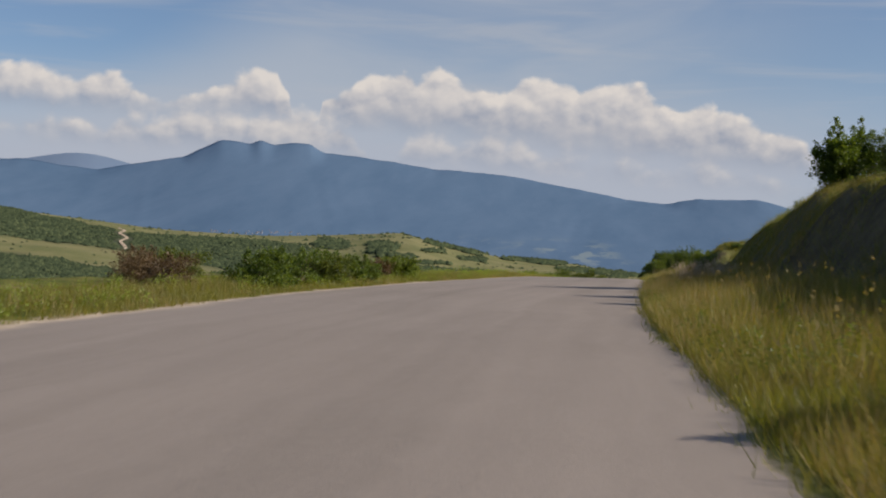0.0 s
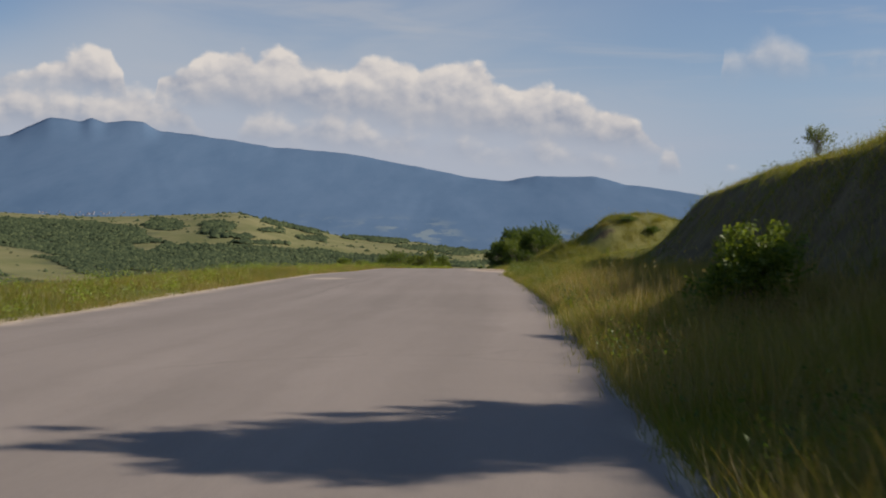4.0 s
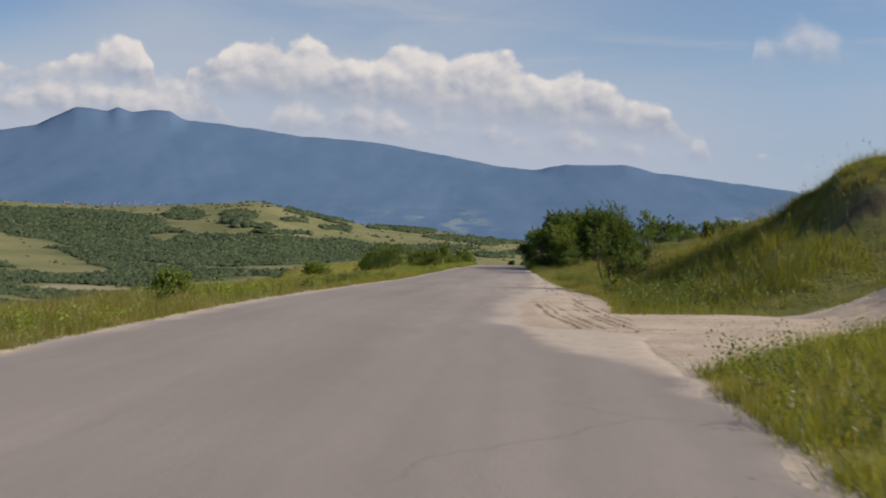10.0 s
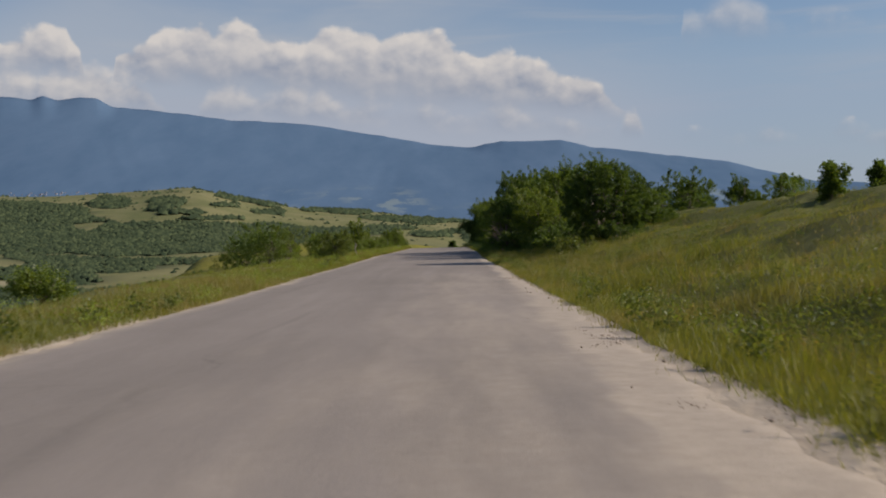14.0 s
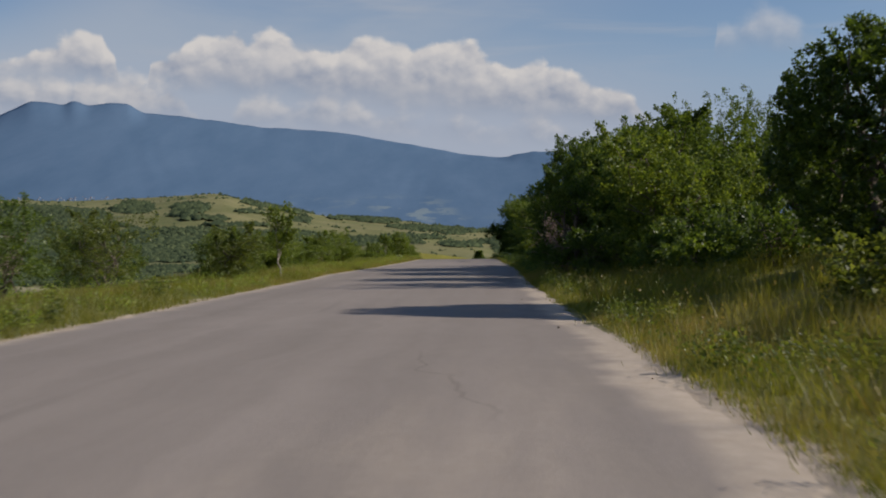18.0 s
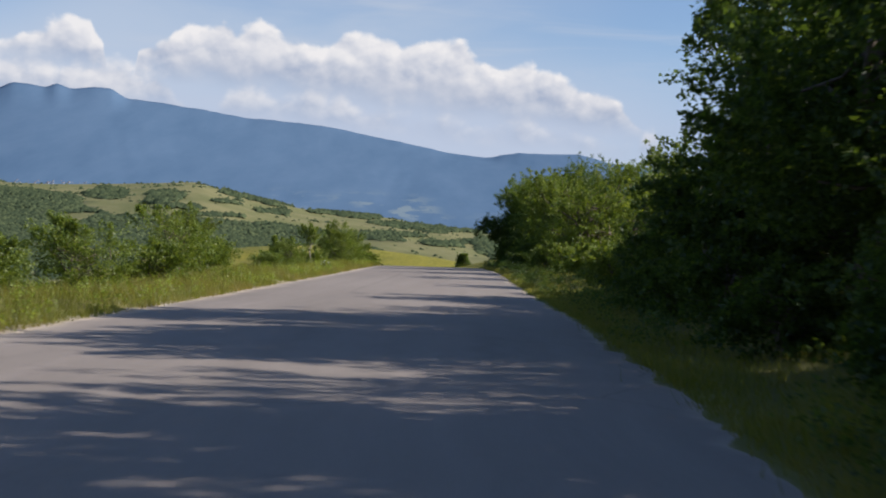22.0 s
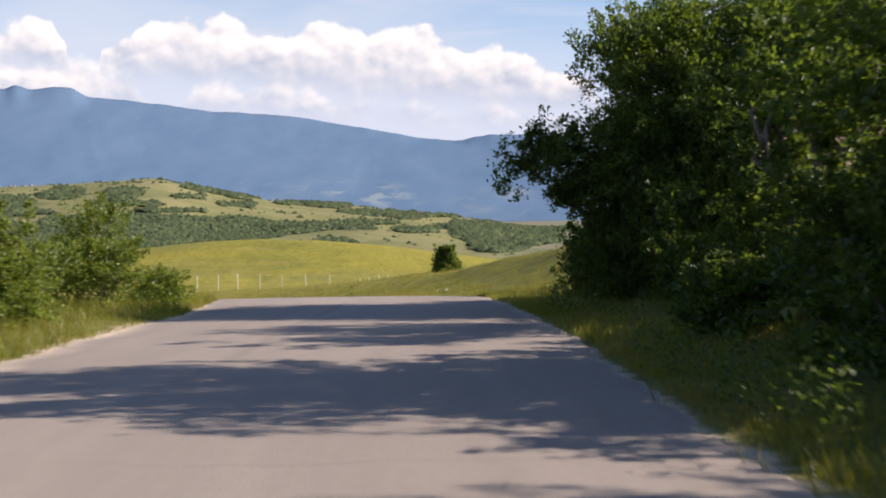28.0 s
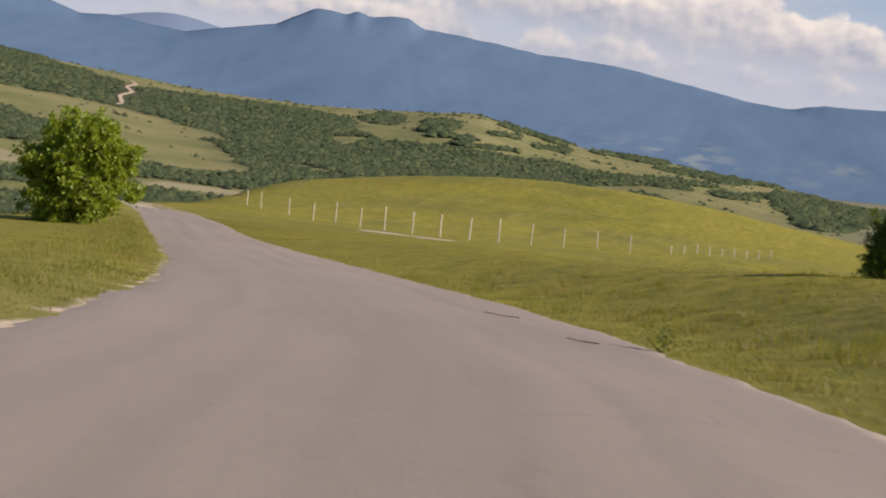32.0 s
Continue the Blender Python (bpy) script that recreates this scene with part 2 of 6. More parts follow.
def asphalt_material():
    m, k, b = material("worn_asphalt", 0.92, 0.25)
    p = world_place(k)
    sep = k.add("SeparateXYZ")
    k.link(p, sep.inputs[0])
    broad = k.noise(p, 0.16, 5, 0.6)
    lane = k.add("CombineXYZ")
    k.link(k.math("MULTIPLY", attribute(k, "across"), 1.3), lane.inputs[0])
    k.link(k.math("MULTIPLY", attribute(k, "down"), 0.035), lane.inputs[1])
    streak = k.noise(lane.outputs[0], 1.0, 5, 0.6)
    grain = k.noise(p, 90, 3, 0.7)
    fine = k.noise(p, 9, 6, 0.7)
    colour = k.ramp(k.math("ADD", k.math("MULTIPLY", streak, 0.62), k.math("MULTIPLY", broad, 0.38)),
                    [(0.30, (0.222, 0.188, 0.158)), (0.5, (0.280, 0.236, 0.200)), (0.72, (0.346, 0.291, 0.247))])
    colour = k.mix(k.math("MULTIPLY", k.step(fine, 0.35, 0.7), 0.30), colour, (0.30, 0.255, 0.21))
    colour = k.mix(k.math("MULTIPLY", k.step(grain, 0.45, 0.75), 0.35), colour, (0.13, 0.112, 0.095))
    # thin old cracks, here and there
    wander = k.add("VectorMath")
    wn = k.add("TexNoise")
    k.link(p, wn.inputs["Vector"])
    wn.inputs["Scale"].default_value, wn.inputs["Detail"].default_value = 0.8, 4
    k.link(p, wander.inputs[0])
    k.link(wn.outputs["Color"], wander.inputs[1])
    cell = k.add("TexVoronoi")
    cell.feature = "DISTANCE_TO_EDGE"
    cell.voronoi_dimensions = "2D"
    cell.inputs["Scale"].default_value = 0.17
    k.link(wander.outputs[0], cell.inputs["Vector"])
    crack = k.math("MULTIPLY", k.step(cell.outputs["Distance"], 0.0050, 0.0015), k.step(k.noise(p, 0.11, 3), 0.50, 0.60))
    colour = k.mix(k.math("MULTIPLY", crack, 0.24), colour, (0.085, 0.075, 0.066))
    # tar seams along the lane
    seam_x = k.math("ADD", sep.outputs[0], k.math("MULTIPLY", k.noise(k.mapped(p, (0, 0.05, 0)), 1.0, 2), 1.6))
    seam = k.math("MULTIPLY", k.step(k.math("ABSOLUTE", k.math("ADD", seam_x, 3.6)), 0.10, 0.02),
                  k.step(k.noise(k.mapped(p, (0.2, 0.06, 1), (9, 0, 0)), 1.0, 3), 0.50, 0.58))
    colour = k.mix(k.math("MULTIPLY", seam, 0.16), colour, (0.075, 0.068, 0.06))
    dust = attribute(k, "dust")
    dusty = k.step(k.math("ADD", dust, k.math("MULTIPLY", k.math("SUBTRACT", k.noise(k.mapped(p, (0.8, 0.11, 1)), 1.9, 4, 0.6), 0.5), 0.6)), 0.26, 0.80)
    colour = k.mix(k.math("MULTIPLY", dusty, 0.92), colour, k.ramp(k.noise(p, 5, 6, 0.7), [(0.3, (0.41, 0.33, 0.25)), (0.7, (0.53, 0.44, 0.34))]))
    k.link(colour, b.inputs["Base Color"])
    bump(k, b, k.math("ADD", k.math("MULTIPLY", grain, 0.5), fine), 0.55, 0.012)
    return m


def sand_material():
    m, k, b = material("pale_dirt", 0.97, 0.1)
    p = world_place(k)
    a, c = k.noise(p, 0.7, 6, 0.65), k.noise(p, 14, 6, 0.7)
    colour = k.ramp(k.math("ADD", k.math("MULTIPLY", a, 0.6), k.math("MULTIPLY", c, 0.4)),
                    [(0.32, (0.36, 0.275, 0.19)), (0.5, (0.47, 0.37, 0.27)), (0.68, (0.57, 0.465, 0.35))])
    churned = k.step(k.math("ADD", attribute(k, "rut"), k.math("MULTIPLY", k.math("SUBTRACT", k.noise(p, 22, 5, 0.7), 0.5), 1.1)), 0.30, 0.85, 0.0, 0.58)
    colour = k.mix(churned, colour, k.ramp(c, [(0.35, (0.105, 0.075, 0.048)), (0.65, (0.24, 0.18, 0.125))]))
    k.link(colour, b.inputs["Base Color"])
    bump(k, b, c, 0.7, 0.03)
    return m


def soil_material():
    """The ground sheet: verge, pasture and bare soil."""
    m, k, b = material("pasture", 0.97, 0.08)
    p = world_place(k)
    near, wide, far = k.noise(p, 1.4, 7, 0.68), k.noise(p, 0.11, 6, 0.6), k.noise(p, 0.012, 7, 0.62)
    green = k.ramp(near, [(0.30, (0.052, 0.072, 0.014)), (0.5, (0.105, 0.122, 0.024)), (0.70, (0.185, 0.172, 0.042))])
    straw = k.ramp(near, [(0.32, (0.15, 0.125, 0.035)), (0.66, (0.29, 0.235, 0.085))])
    colour = k.mix(k.step(wide, 0.48, 0.68, 0.0, 0.8), green, straw)
    colour = k.mix(k.step(far, 0.40, 0.60, 0.0, 0.7), colour, (0.185, 0.172, 0.068))
    bare = attribute(k, "bare")
    worn = k.step(k.math("ADD", bare, k.math("MULTIPLY", k.math("SUBTRACT", k.noise(p, 1.1, 7, 0.7), 0.5), 0.8)), 0.42, 0.62)
    colour = k.mix(worn, colour, k.ramp(near, [(0.3, (0.39, 0.31, 0.23)), (0.7, (0.53, 0.44, 0.335))]))
    earth = k.step(k.math("ADD", attribute(k, "earth"), k.math("MULTIPLY", k.math("SUBTRACT", k.noise(p, 0.9, 6, 0.65), 0.5), 0.9)), 0.45, 0.75)
    colour = k.mix(earth, colour, k.ramp(near, [(0.3, (0.070, 0.058, 0.032)), (0.7, (0.165, 0.135, 0.075))]))
    dry = k.math("MULTIPLY", attribute(k, "dry"), k.step(k.noise(p, 0.05, 6, 0.65), 0.3, 0.62, 0.35, 1.0))
    colour = k.mix(k.math("MULTIPLY", dry, k.math("SUBTRACT", 1.0, worn)), colour, k.ramp(near, [(0.32, (0.150, 0.150, 0.021)), (0.66, (0.300, 0.255, 0.048))]))
    # painted haze: pasture grows paler and duller with distance
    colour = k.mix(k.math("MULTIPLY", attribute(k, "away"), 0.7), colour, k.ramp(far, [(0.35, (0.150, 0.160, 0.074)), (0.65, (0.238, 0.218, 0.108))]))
    # floor of far woods: dark like shade between crowns, paled for haze
    colour = k.mix(k.math("MULTIPLY", attribute(k, "wood"), 0.95), colour, (0.060, 0.072, 0.042))
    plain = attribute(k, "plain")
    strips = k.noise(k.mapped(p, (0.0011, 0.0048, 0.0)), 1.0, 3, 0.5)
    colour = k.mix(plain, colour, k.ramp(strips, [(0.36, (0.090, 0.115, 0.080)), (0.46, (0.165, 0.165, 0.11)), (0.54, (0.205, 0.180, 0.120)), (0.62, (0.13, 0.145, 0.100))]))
    k.link(colour, b.inputs["Base Color"])
    bump(k, b, near, 0.9, 0.12)
    return m


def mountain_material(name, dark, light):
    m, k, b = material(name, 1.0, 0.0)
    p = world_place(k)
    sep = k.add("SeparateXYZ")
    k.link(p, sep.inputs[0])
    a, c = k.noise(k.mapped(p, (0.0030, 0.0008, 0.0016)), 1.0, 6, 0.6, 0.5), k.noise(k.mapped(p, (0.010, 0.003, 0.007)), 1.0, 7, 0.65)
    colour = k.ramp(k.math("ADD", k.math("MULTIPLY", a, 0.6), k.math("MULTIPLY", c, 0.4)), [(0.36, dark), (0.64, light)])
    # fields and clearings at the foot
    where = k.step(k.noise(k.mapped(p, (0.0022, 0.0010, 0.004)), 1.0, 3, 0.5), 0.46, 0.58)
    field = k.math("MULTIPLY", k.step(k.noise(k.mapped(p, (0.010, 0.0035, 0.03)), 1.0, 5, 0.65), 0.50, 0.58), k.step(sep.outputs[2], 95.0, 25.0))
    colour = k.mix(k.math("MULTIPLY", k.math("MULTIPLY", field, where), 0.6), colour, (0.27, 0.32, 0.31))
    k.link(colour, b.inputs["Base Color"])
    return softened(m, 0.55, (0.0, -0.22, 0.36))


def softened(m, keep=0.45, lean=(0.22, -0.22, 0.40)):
    """Normals pulled towards one lean, so light and shade flatten as in haze."""
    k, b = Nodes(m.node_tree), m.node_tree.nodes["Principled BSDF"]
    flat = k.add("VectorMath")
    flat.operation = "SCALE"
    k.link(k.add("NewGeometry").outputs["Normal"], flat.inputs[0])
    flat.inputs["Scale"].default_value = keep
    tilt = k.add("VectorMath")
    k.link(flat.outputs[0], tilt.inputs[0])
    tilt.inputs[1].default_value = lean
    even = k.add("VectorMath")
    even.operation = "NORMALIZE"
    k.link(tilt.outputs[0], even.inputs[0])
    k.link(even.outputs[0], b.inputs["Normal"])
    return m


def leaf_material(name, dark, mid, light, through_=0.58):
    m = bpy.data.materials.new(name)
    m.use_nodes = True
    k = Nodes(m.node_tree)
    m.node_tree.nodes.remove(m.node_tree.nodes["Principled BSDF"])
    out = m.node_tree.nodes["Material Output"]
    rnd = k.add("NewGeometry").outputs["Random Per Island"]
    patch = k.noise(world_place(k), 0.9, 3)
    colour = k.ramp(k.math("ADD", k.math("MULTIPLY", rnd, 0.55), k.math("MULTIPLY", patch, 0.45)), [(0.2, dark), (0.5, mid), (0.8, light)])
    d, t, g = k.add("BsdfDiffuse"), k.add("BsdfTranslucent"), k.add("BsdfGlossy")
    k.link(colour, d.inputs[0])
    k.link(k.mix(1.0, colour, (1.38, 1.3, 0.55), "MULTIPLY"), t.inputs[0])
    g.inputs["Roughness"].default_value = 0.5
    g.inputs["Color"].default_value = (0.5, 0.5, 0.5, 1)
    a, c = k.add("MixShader"), k.add("MixShader")
    a.inputs[0].default_value, c.inputs[0].default_value = through_, 0.05
    k.link(d.outputs[0], a.inputs[1])
    k.link(t.outputs[0], a.inputs[2])
    k.link(a.outputs[0], c.inputs[1])
    k.link(g.outputs[0], c.inputs[2])
    k.link(c.outputs[0], out.inputs["Surface"])
    return m


def grass_material():
    m = leaf_material("grass_blades", (0.118, 0.140, 0.017), (0.178, 0.188, 0.024), (0.250, 0.228, 0.042), 0.6)
    k = Nodes(m.node_tree)
    # patches that ripen earlier
    p = world_place(k)
    ripe = k.math("MULTIPLY", k.step(k.noise(p, 0.30, 4, 0.6), 0.46, 0.66), 0.6)
    for n in list(m.node_tree.nodes):
        if n.bl_idname in ("ShaderNodeBsdfDiffuse", "ShaderNodeBsdfTranslucent"):
            was = n.inputs[0].links[0].from_socket
            k.link(k.mix(ripe, was, (0.335, 0.255, 0.058)), n.inputs[0])
    return m


def plain_material(name, dark, light, rough=0.9, scale=12.0, bump_by=0.4):
    m, k, b = material(name, rough, 0.15)
    p = world_place(k)
    n = k.noise(p, scale, 6, 0.65)
    k.link(k.ramp(n, [(0.3, dark), (0.7, light)]), b.inputs["Base Color"])
    bump(k, b, n, bump_by, 0.02)
    return m


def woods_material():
    """Leafy crowns far off, each tree of its own green, paled by painted haze."""
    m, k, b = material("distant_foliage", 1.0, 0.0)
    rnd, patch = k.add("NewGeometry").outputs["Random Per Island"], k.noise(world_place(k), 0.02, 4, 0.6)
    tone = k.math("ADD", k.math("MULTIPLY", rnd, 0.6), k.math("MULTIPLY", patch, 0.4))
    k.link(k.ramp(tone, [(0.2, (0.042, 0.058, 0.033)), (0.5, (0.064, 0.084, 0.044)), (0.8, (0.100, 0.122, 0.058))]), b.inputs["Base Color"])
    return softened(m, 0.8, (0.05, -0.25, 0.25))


ASPHALT, SAND, SOIL = asphalt_material(), sand_material(), soil_material()
# haze of distance is painted into these blue base colours
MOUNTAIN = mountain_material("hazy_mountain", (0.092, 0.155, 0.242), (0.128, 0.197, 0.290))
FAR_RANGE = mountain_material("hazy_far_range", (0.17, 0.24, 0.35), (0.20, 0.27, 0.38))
GRASS = grass_material()
STRAW = leaf_material("dry_grass", (0.20, 0.14, 0.045), (0.30, 0.225, 0.08), (0.40, 0.32, 0.14), 0.45)
LEAF_GREEN = leaf_material("leaves_green", (0.052, 0.085, 0.012), (0.098, 0.148, 0.023), (0.166, 0.220, 0.038))
LEAF_FRESH = leaf_material("leaves_fresh", (0.072, 0.112, 0.014), (0.135, 0.185, 0.025), (0.215, 0.258, 0.045), 0.52)
LEAF_BRIGHT = leaf_material("leaves_bright", (0.14, 0.20, 0.018), (0.225, 0.30, 0.03), (0.32, 0.38, 0.05), 0.5)
LEAF_DARK = leaf_material("leaves_dark", (0.039, 0.066, 0.012), (0.071, 0.112, 0.019), (0.120, 0.172, 0.031))
LEAF_OLIVE = leaf_material("leaves_olive", (0.070, 0.095, 0.018), (0.120, 0.150, 0.028), (0.18, 0.205, 0.048))
LEAF_BROWN = leaf_material("leaves_brown", (0.075, 0.045, 0.022), (0.12, 0.075, 0.035), (0.17, 0.115, 0.055), 0.25)
WOODS = woods_material()
BARK = plain_material("bark", (0.085, 0.065, 0.048), (0.20, 0.165, 0.125), 0.95, 18)
PALE_BARK = plain_material("pale_bark", (0.20, 0.17, 0.13), (0.36, 0.31, 0.25), 0.95, 18)
BRUSH = plain_material("dead_brush_twig", (0.17, 0.115, 0.085), (0.36, 0.27, 0.21), 0.95, 25)
STALK = plain_material("dry_stalk", (0.33, 0.26, 0.16), (0.55, 0.46, 0.31), 0.95, 25)
POST = plain_material("weathered_post", (0.42, 0.36, 0.27), (0.62, 0.56, 0.45), 0.9, 9)
WIRE = plain_material("wire", (0.25, 0.24, 0.22), (0.35, 0.34, 0.32), 0.6, 9)
STONE = plain_material("stone", (0.20, 0.155, 0.11), (0.38, 0.31, 0.24), 0.95, 20)
CRUMB = plain_material("earth_crumbs", (0.10, 0.07, 0.045), (0.30, 0.23, 0.165), 0.97, 30)
CLOD = plain_material("brown_clod", (0.060, 0.035, 0.022), (0.14, 0.085, 0.055), 0.95, 16)
PETAL = plain_material("white_petals", (0.70, 0.70, 0.64), (0.86, 0.85, 0.80), 0.8, 20, 0.1)
PLASTER = plain_material("white_plaster", (0.25, 0.28, 0.32), (0.34, 0.37, 0.40), 0.9, 0.5, 0.0)
ROOF = plain_material("clay_roof", (0.24, 0.17, 0.15), (0.32, 0.24, 0.21), 0.9, 0.5, 0.0)


# ---------------------------------------------------------------- meshes
def mesh_of(name, verts, quads=None, tris=None, mat=None, smooth=False, attrs=None):
    """A mesh from arrays, fast."""
    verts = np.asarray(verts, np.float32)
    me = bpy.data.meshes.new(name)
    q = np.zeros((0, 4), np.int32) if quads is None else np.asarray(quads, np.int32)
    t = np.zeros((0, 3), np.int32) if tris is None else np.asarray(tris, np.int32)
    loops = np.concatenate([q.ravel(), t.ravel()])
    starts = np.concatenate([np.arange(len(q)) * 4, len(q) * 4 + np.arange(len(t)) * 3])
    me.vertices.add(len(verts))
    me.vertices.foreach_set("co", verts.ravel())
    me.loops.add(len(loops))
    me.loops.foreach_set("vertex_index", loops)
    me.polygons.add(len(starts))
    me.polygons.foreach_set("loop_start", starts.astype(np.int32))
    if smooth:
        me.polygons.foreach_set("use_smooth", np.ones(len(starts), bool))
    for key, values in (attrs or {}).items():
        me.attributes.new(key, "FLOAT", "POINT").data.foreach_set("value", np.asarray(values, np.float32))
    me.update(calc_edges=True)
    if mat:
        me.materials.append(mat)
    return me


def grid_faces(nu, nv, keep=None):
    i = np.arange(nu * nv).reshape(nu, nv)
    f = np.stack([i[:-1, :-1], i[1:, :-1], i[1:, 1:], i[:-1, 1:]], -1).reshape(-1, 4)
    return f if keep is None else f[keep]


def part(name, data, parent, label=""):
    ob = new(name, data)
    ob.parent = parent
    return tagged(ob, label)


def thing(name, place, label, category, group="", turn=0.0):
    ob = new(name)
    ob.empty_display_size = 0.2
    ob.matrix_world = pose(*place, 0, 0, turn)
    return tagged(ob, label, category, group)


def smooth01(v, lo, hi):
    t = np.clip((v - lo) / (hi - lo), 0, 1)
    return t * t * (3 - 2 * t)


def hash2(ix, iy, seed):
    h = np.sin(ix * 127.1 + iy * 311.7 + seed * 74.7) * 43758.5453
    return h - np.floor(h)


def value_noise(x, y, seed=0, octaves=4, gain=0.5):
    """Smooth noise about -1 to 1, for arrays."""
    total, amp, norm = 0.0, 1.0, 0.0
    for o in range(octaves):
        ix, iy = np.floor(x), np.floor(y)
        fx, fy = x - ix, y - iy
        fx, fy = fx * fx * (3 - 2 * fx), fy * fy * (3 - 2 * fy)
        a, b_ = hash2(ix, iy, seed + o), hash2(ix + 1, iy, seed + o)
        c, d = hash2(ix, iy + 1, seed + o), hash2(ix + 1, iy + 1, seed + o)
        total = total + amp * (2 * (a + (b_ - a) * fx + (c - a) * fy + (a - b_ - c + d) * fx * fy) - 1)
        norm += amp
        amp *= gain
        x, y = x * 2.03 + 17.3, y * 2.03 + 9.1
    return total / norm


def spline(pairs, width=6.0):
    """A line through pairs with its corners rounded over a width."""
    xs, vs = np.array([p[0] for p in pairs], float), np.array([p[1] for p in pairs], float)
    fine = np.linspace(xs[0], xs[-1], 6000)
    vals = np.interp(fine, xs, vs)
    span = max(3, int(6000 * width / (xs[-1] - xs[0])) | 1)
    pad = np.concatenate([np.full(span, vals[0]), vals, np.full(span, vals[-1])])
    ker = np.hanning(span + 2)[1:-1]
    vals = np.convolve(pad, ker / ker.sum(), "same")[span:-span]
    return lambda v: np.interp(v, fine, vals)


# ---------------------------------------------------------------- the plan
# heights of the road along y, and its two edges
road_z = spline([(-60, -1.2), (-30, -0.6), (0, 0.02), (15, 0.24), (30, 0.35), (45, 0.41), (60, 0.38), (75, 0.30), (90, 0.07), (105, -0.11), (120, -0.42), (135, -0.85), (150, -1.23),
                 (165, -1.46), (180, -1.70), (195, -1.99), (210, -2.35), (225, -2.61), (240, -2.88), (255, -3.33), (270, -3.98), (285, -5.0), (295, -5.85), (305, -6.65),
                 (315, -7.3), (325, -7.85), (341, -8.7), (380, -10.8), (430, -13.5)])
edge_right = spline([(-60, 8.5), (-40, 6.0), (-20, 3.2), (0, 1.2), (8, 0.7), (17, 0.2), (28, 0.0), (44, 0.1), (55, 0.26), (66, 0.1), (75, -0.12), (82, -0.10), (90, 0.1), (104, 0.05), (116, -0.12), (130, -0.1), (145, 0.06), (160, -0.06), (180, -0.38), (205, -0.1), (222, -0.3), (235, -0.4),
                     (248, -0.72), (258, -0.75), (270, -1.2), (276, -2.0), (283, -3.65), (291, -6.35), (298, -9.4), (306, -14.0), (314, -19.4), (323, -25.3), (334, -31.2), (351, -41.3), (430, -90)])
edge_left = spline([(-60, 0.5), (-40, -2.0), (-20, -4.8), (0, -6.9), (13, -7.4), (26, -7.75), (39, -7.4), (48, -6.85), (65, -6.95), (84, -7.0), (100, -7.2), (118, -6.75), (135, -7.05), (152, -7.3),
                    (170, -7.0), (190, -7.0), (210, -6.95), (226, -6.6), (240, -6.4), (256, -6.85), (262, -7.0), (268, -7.7), (272, -8.2), (278, -9.4), (284, -10.8), (290, -12.95),
                    (298, -16.7), (308, -21.9), (325, -31.2), (338, -38.3), (351, -46), (430, -96)])
VIEW = (-1.5, 130.0)
far_crest = spline([(-180, 0.8), (-60, 2.6), (-40, 3.0), (-34, 2.5), (-31.5, 2.1), (-28.5, 1.75), (-26, 1.5), (-23.5, 1.22), (-20.8, 1.12), (-18.5, 1.05), (-16.3, 1.12), (-13.6, 1.26), (-11.9, 1.36),
                    (-10.8, 1.06), (-9.8, 0.78), (-8, 0.45), (-6.5, 0.22), (-3.4, 0.04), (-1.8, -0.22), (0.5, -0.5), (3, -0.8), (5.4, -1.05), (9, -1.2), (180, -1.0)], 1.0)
mountain_crest = spline([(-62, 3.0), (-45, 5.6), (-34, 5.4), (-32.8, 5.04), (-31.8, 4.68), (-29.9, 4.07), (-28.9, 4.17), (-27, 3.95), (-25.4, 3.8), (-24.4, 4.06), (-23, 4.29), (-21.7, 4.55),
                         (-20.7, 5.05), (-19.95, 5.43), (-19.1, 5.33), (-18.6, 5.28), (-18.15, 5.45), (-17.55, 5.28), (-16.6, 5.4), (-15.85, 5.34), (-15.2, 4.97), (-13.6, 4.84), (-11.5, 4.56), (-9.9, 4.34), (-7.6, 4.22), (-6.3, 4.09),
                         (-4.7, 3.81), (-2.1, 3.34), (-0.6, 3.05), (0.94, 2.92), (2.4, 3.16), (5.1, 3.15), (6.5, 2.8), (9.6, 2.38), (12.4, 2.0), (14.1, 1.53), (16.2, 1.0), (24, 0.5), (62, 0.4)], 0.3)


MASS = [(-62, 3.0), (-45, 5.4), (-30, 4.2), (-25, 4.0), (-20, 5.0), (-16, 5.1), (-10, 4.35), (-4, 3.6), (1, 2.95), (5, 3.0), (10, 2.3), (16, 1.1), (24, 0.5), (62, 0.4)]
mountain_mass = spline(MASS, 7.0)


def hill(x, y, cx, cy, sx, sy, height):
    return height * np.exp(-0.5 * (((x - cx) / sx) ** 2 + ((y - cy) / sy) ** 2))


def far_ground(x, y):
    dx, dy = x - VIEW[0], y - VIEW[1]
    r, az = np.hypot(dx, dy), np.degrees(np.arctan2(dx, dy))
    crest = 0.5 + 1900 * np.tan(np.radians(far_crest(az)))
    rough = value_noise(x / 210, y / 210, 3, 5) * 13
    foot = -40.0
    up = smooth01(r, 520, 1960) ** 0.9
    front = foot + (crest - foot) * up + rough * smooth01(r, 300, 800) * (1 - smooth01(r, 1500, 1880))
    back = -38.0
    z = np.where(r < 1930, front, back + (crest - back) * (1 - smooth01(r, 1930, 2550)))
    open_plain = smooth01(az, 1.0, 5.0) * (1 - smooth01(az, 60, 90))
    return z * (1 - open_plain) + open_plain * (-38 + value_noise(x / 400, y / 400, 8, 3) * 2)


def track_mid(d):
    return np.interp(d, [0, 2, 4, 5.5, 7, 8.3, 11, 30], [95, 97, 99, 100.8, 102.3, 103.2, 104.6, 113])


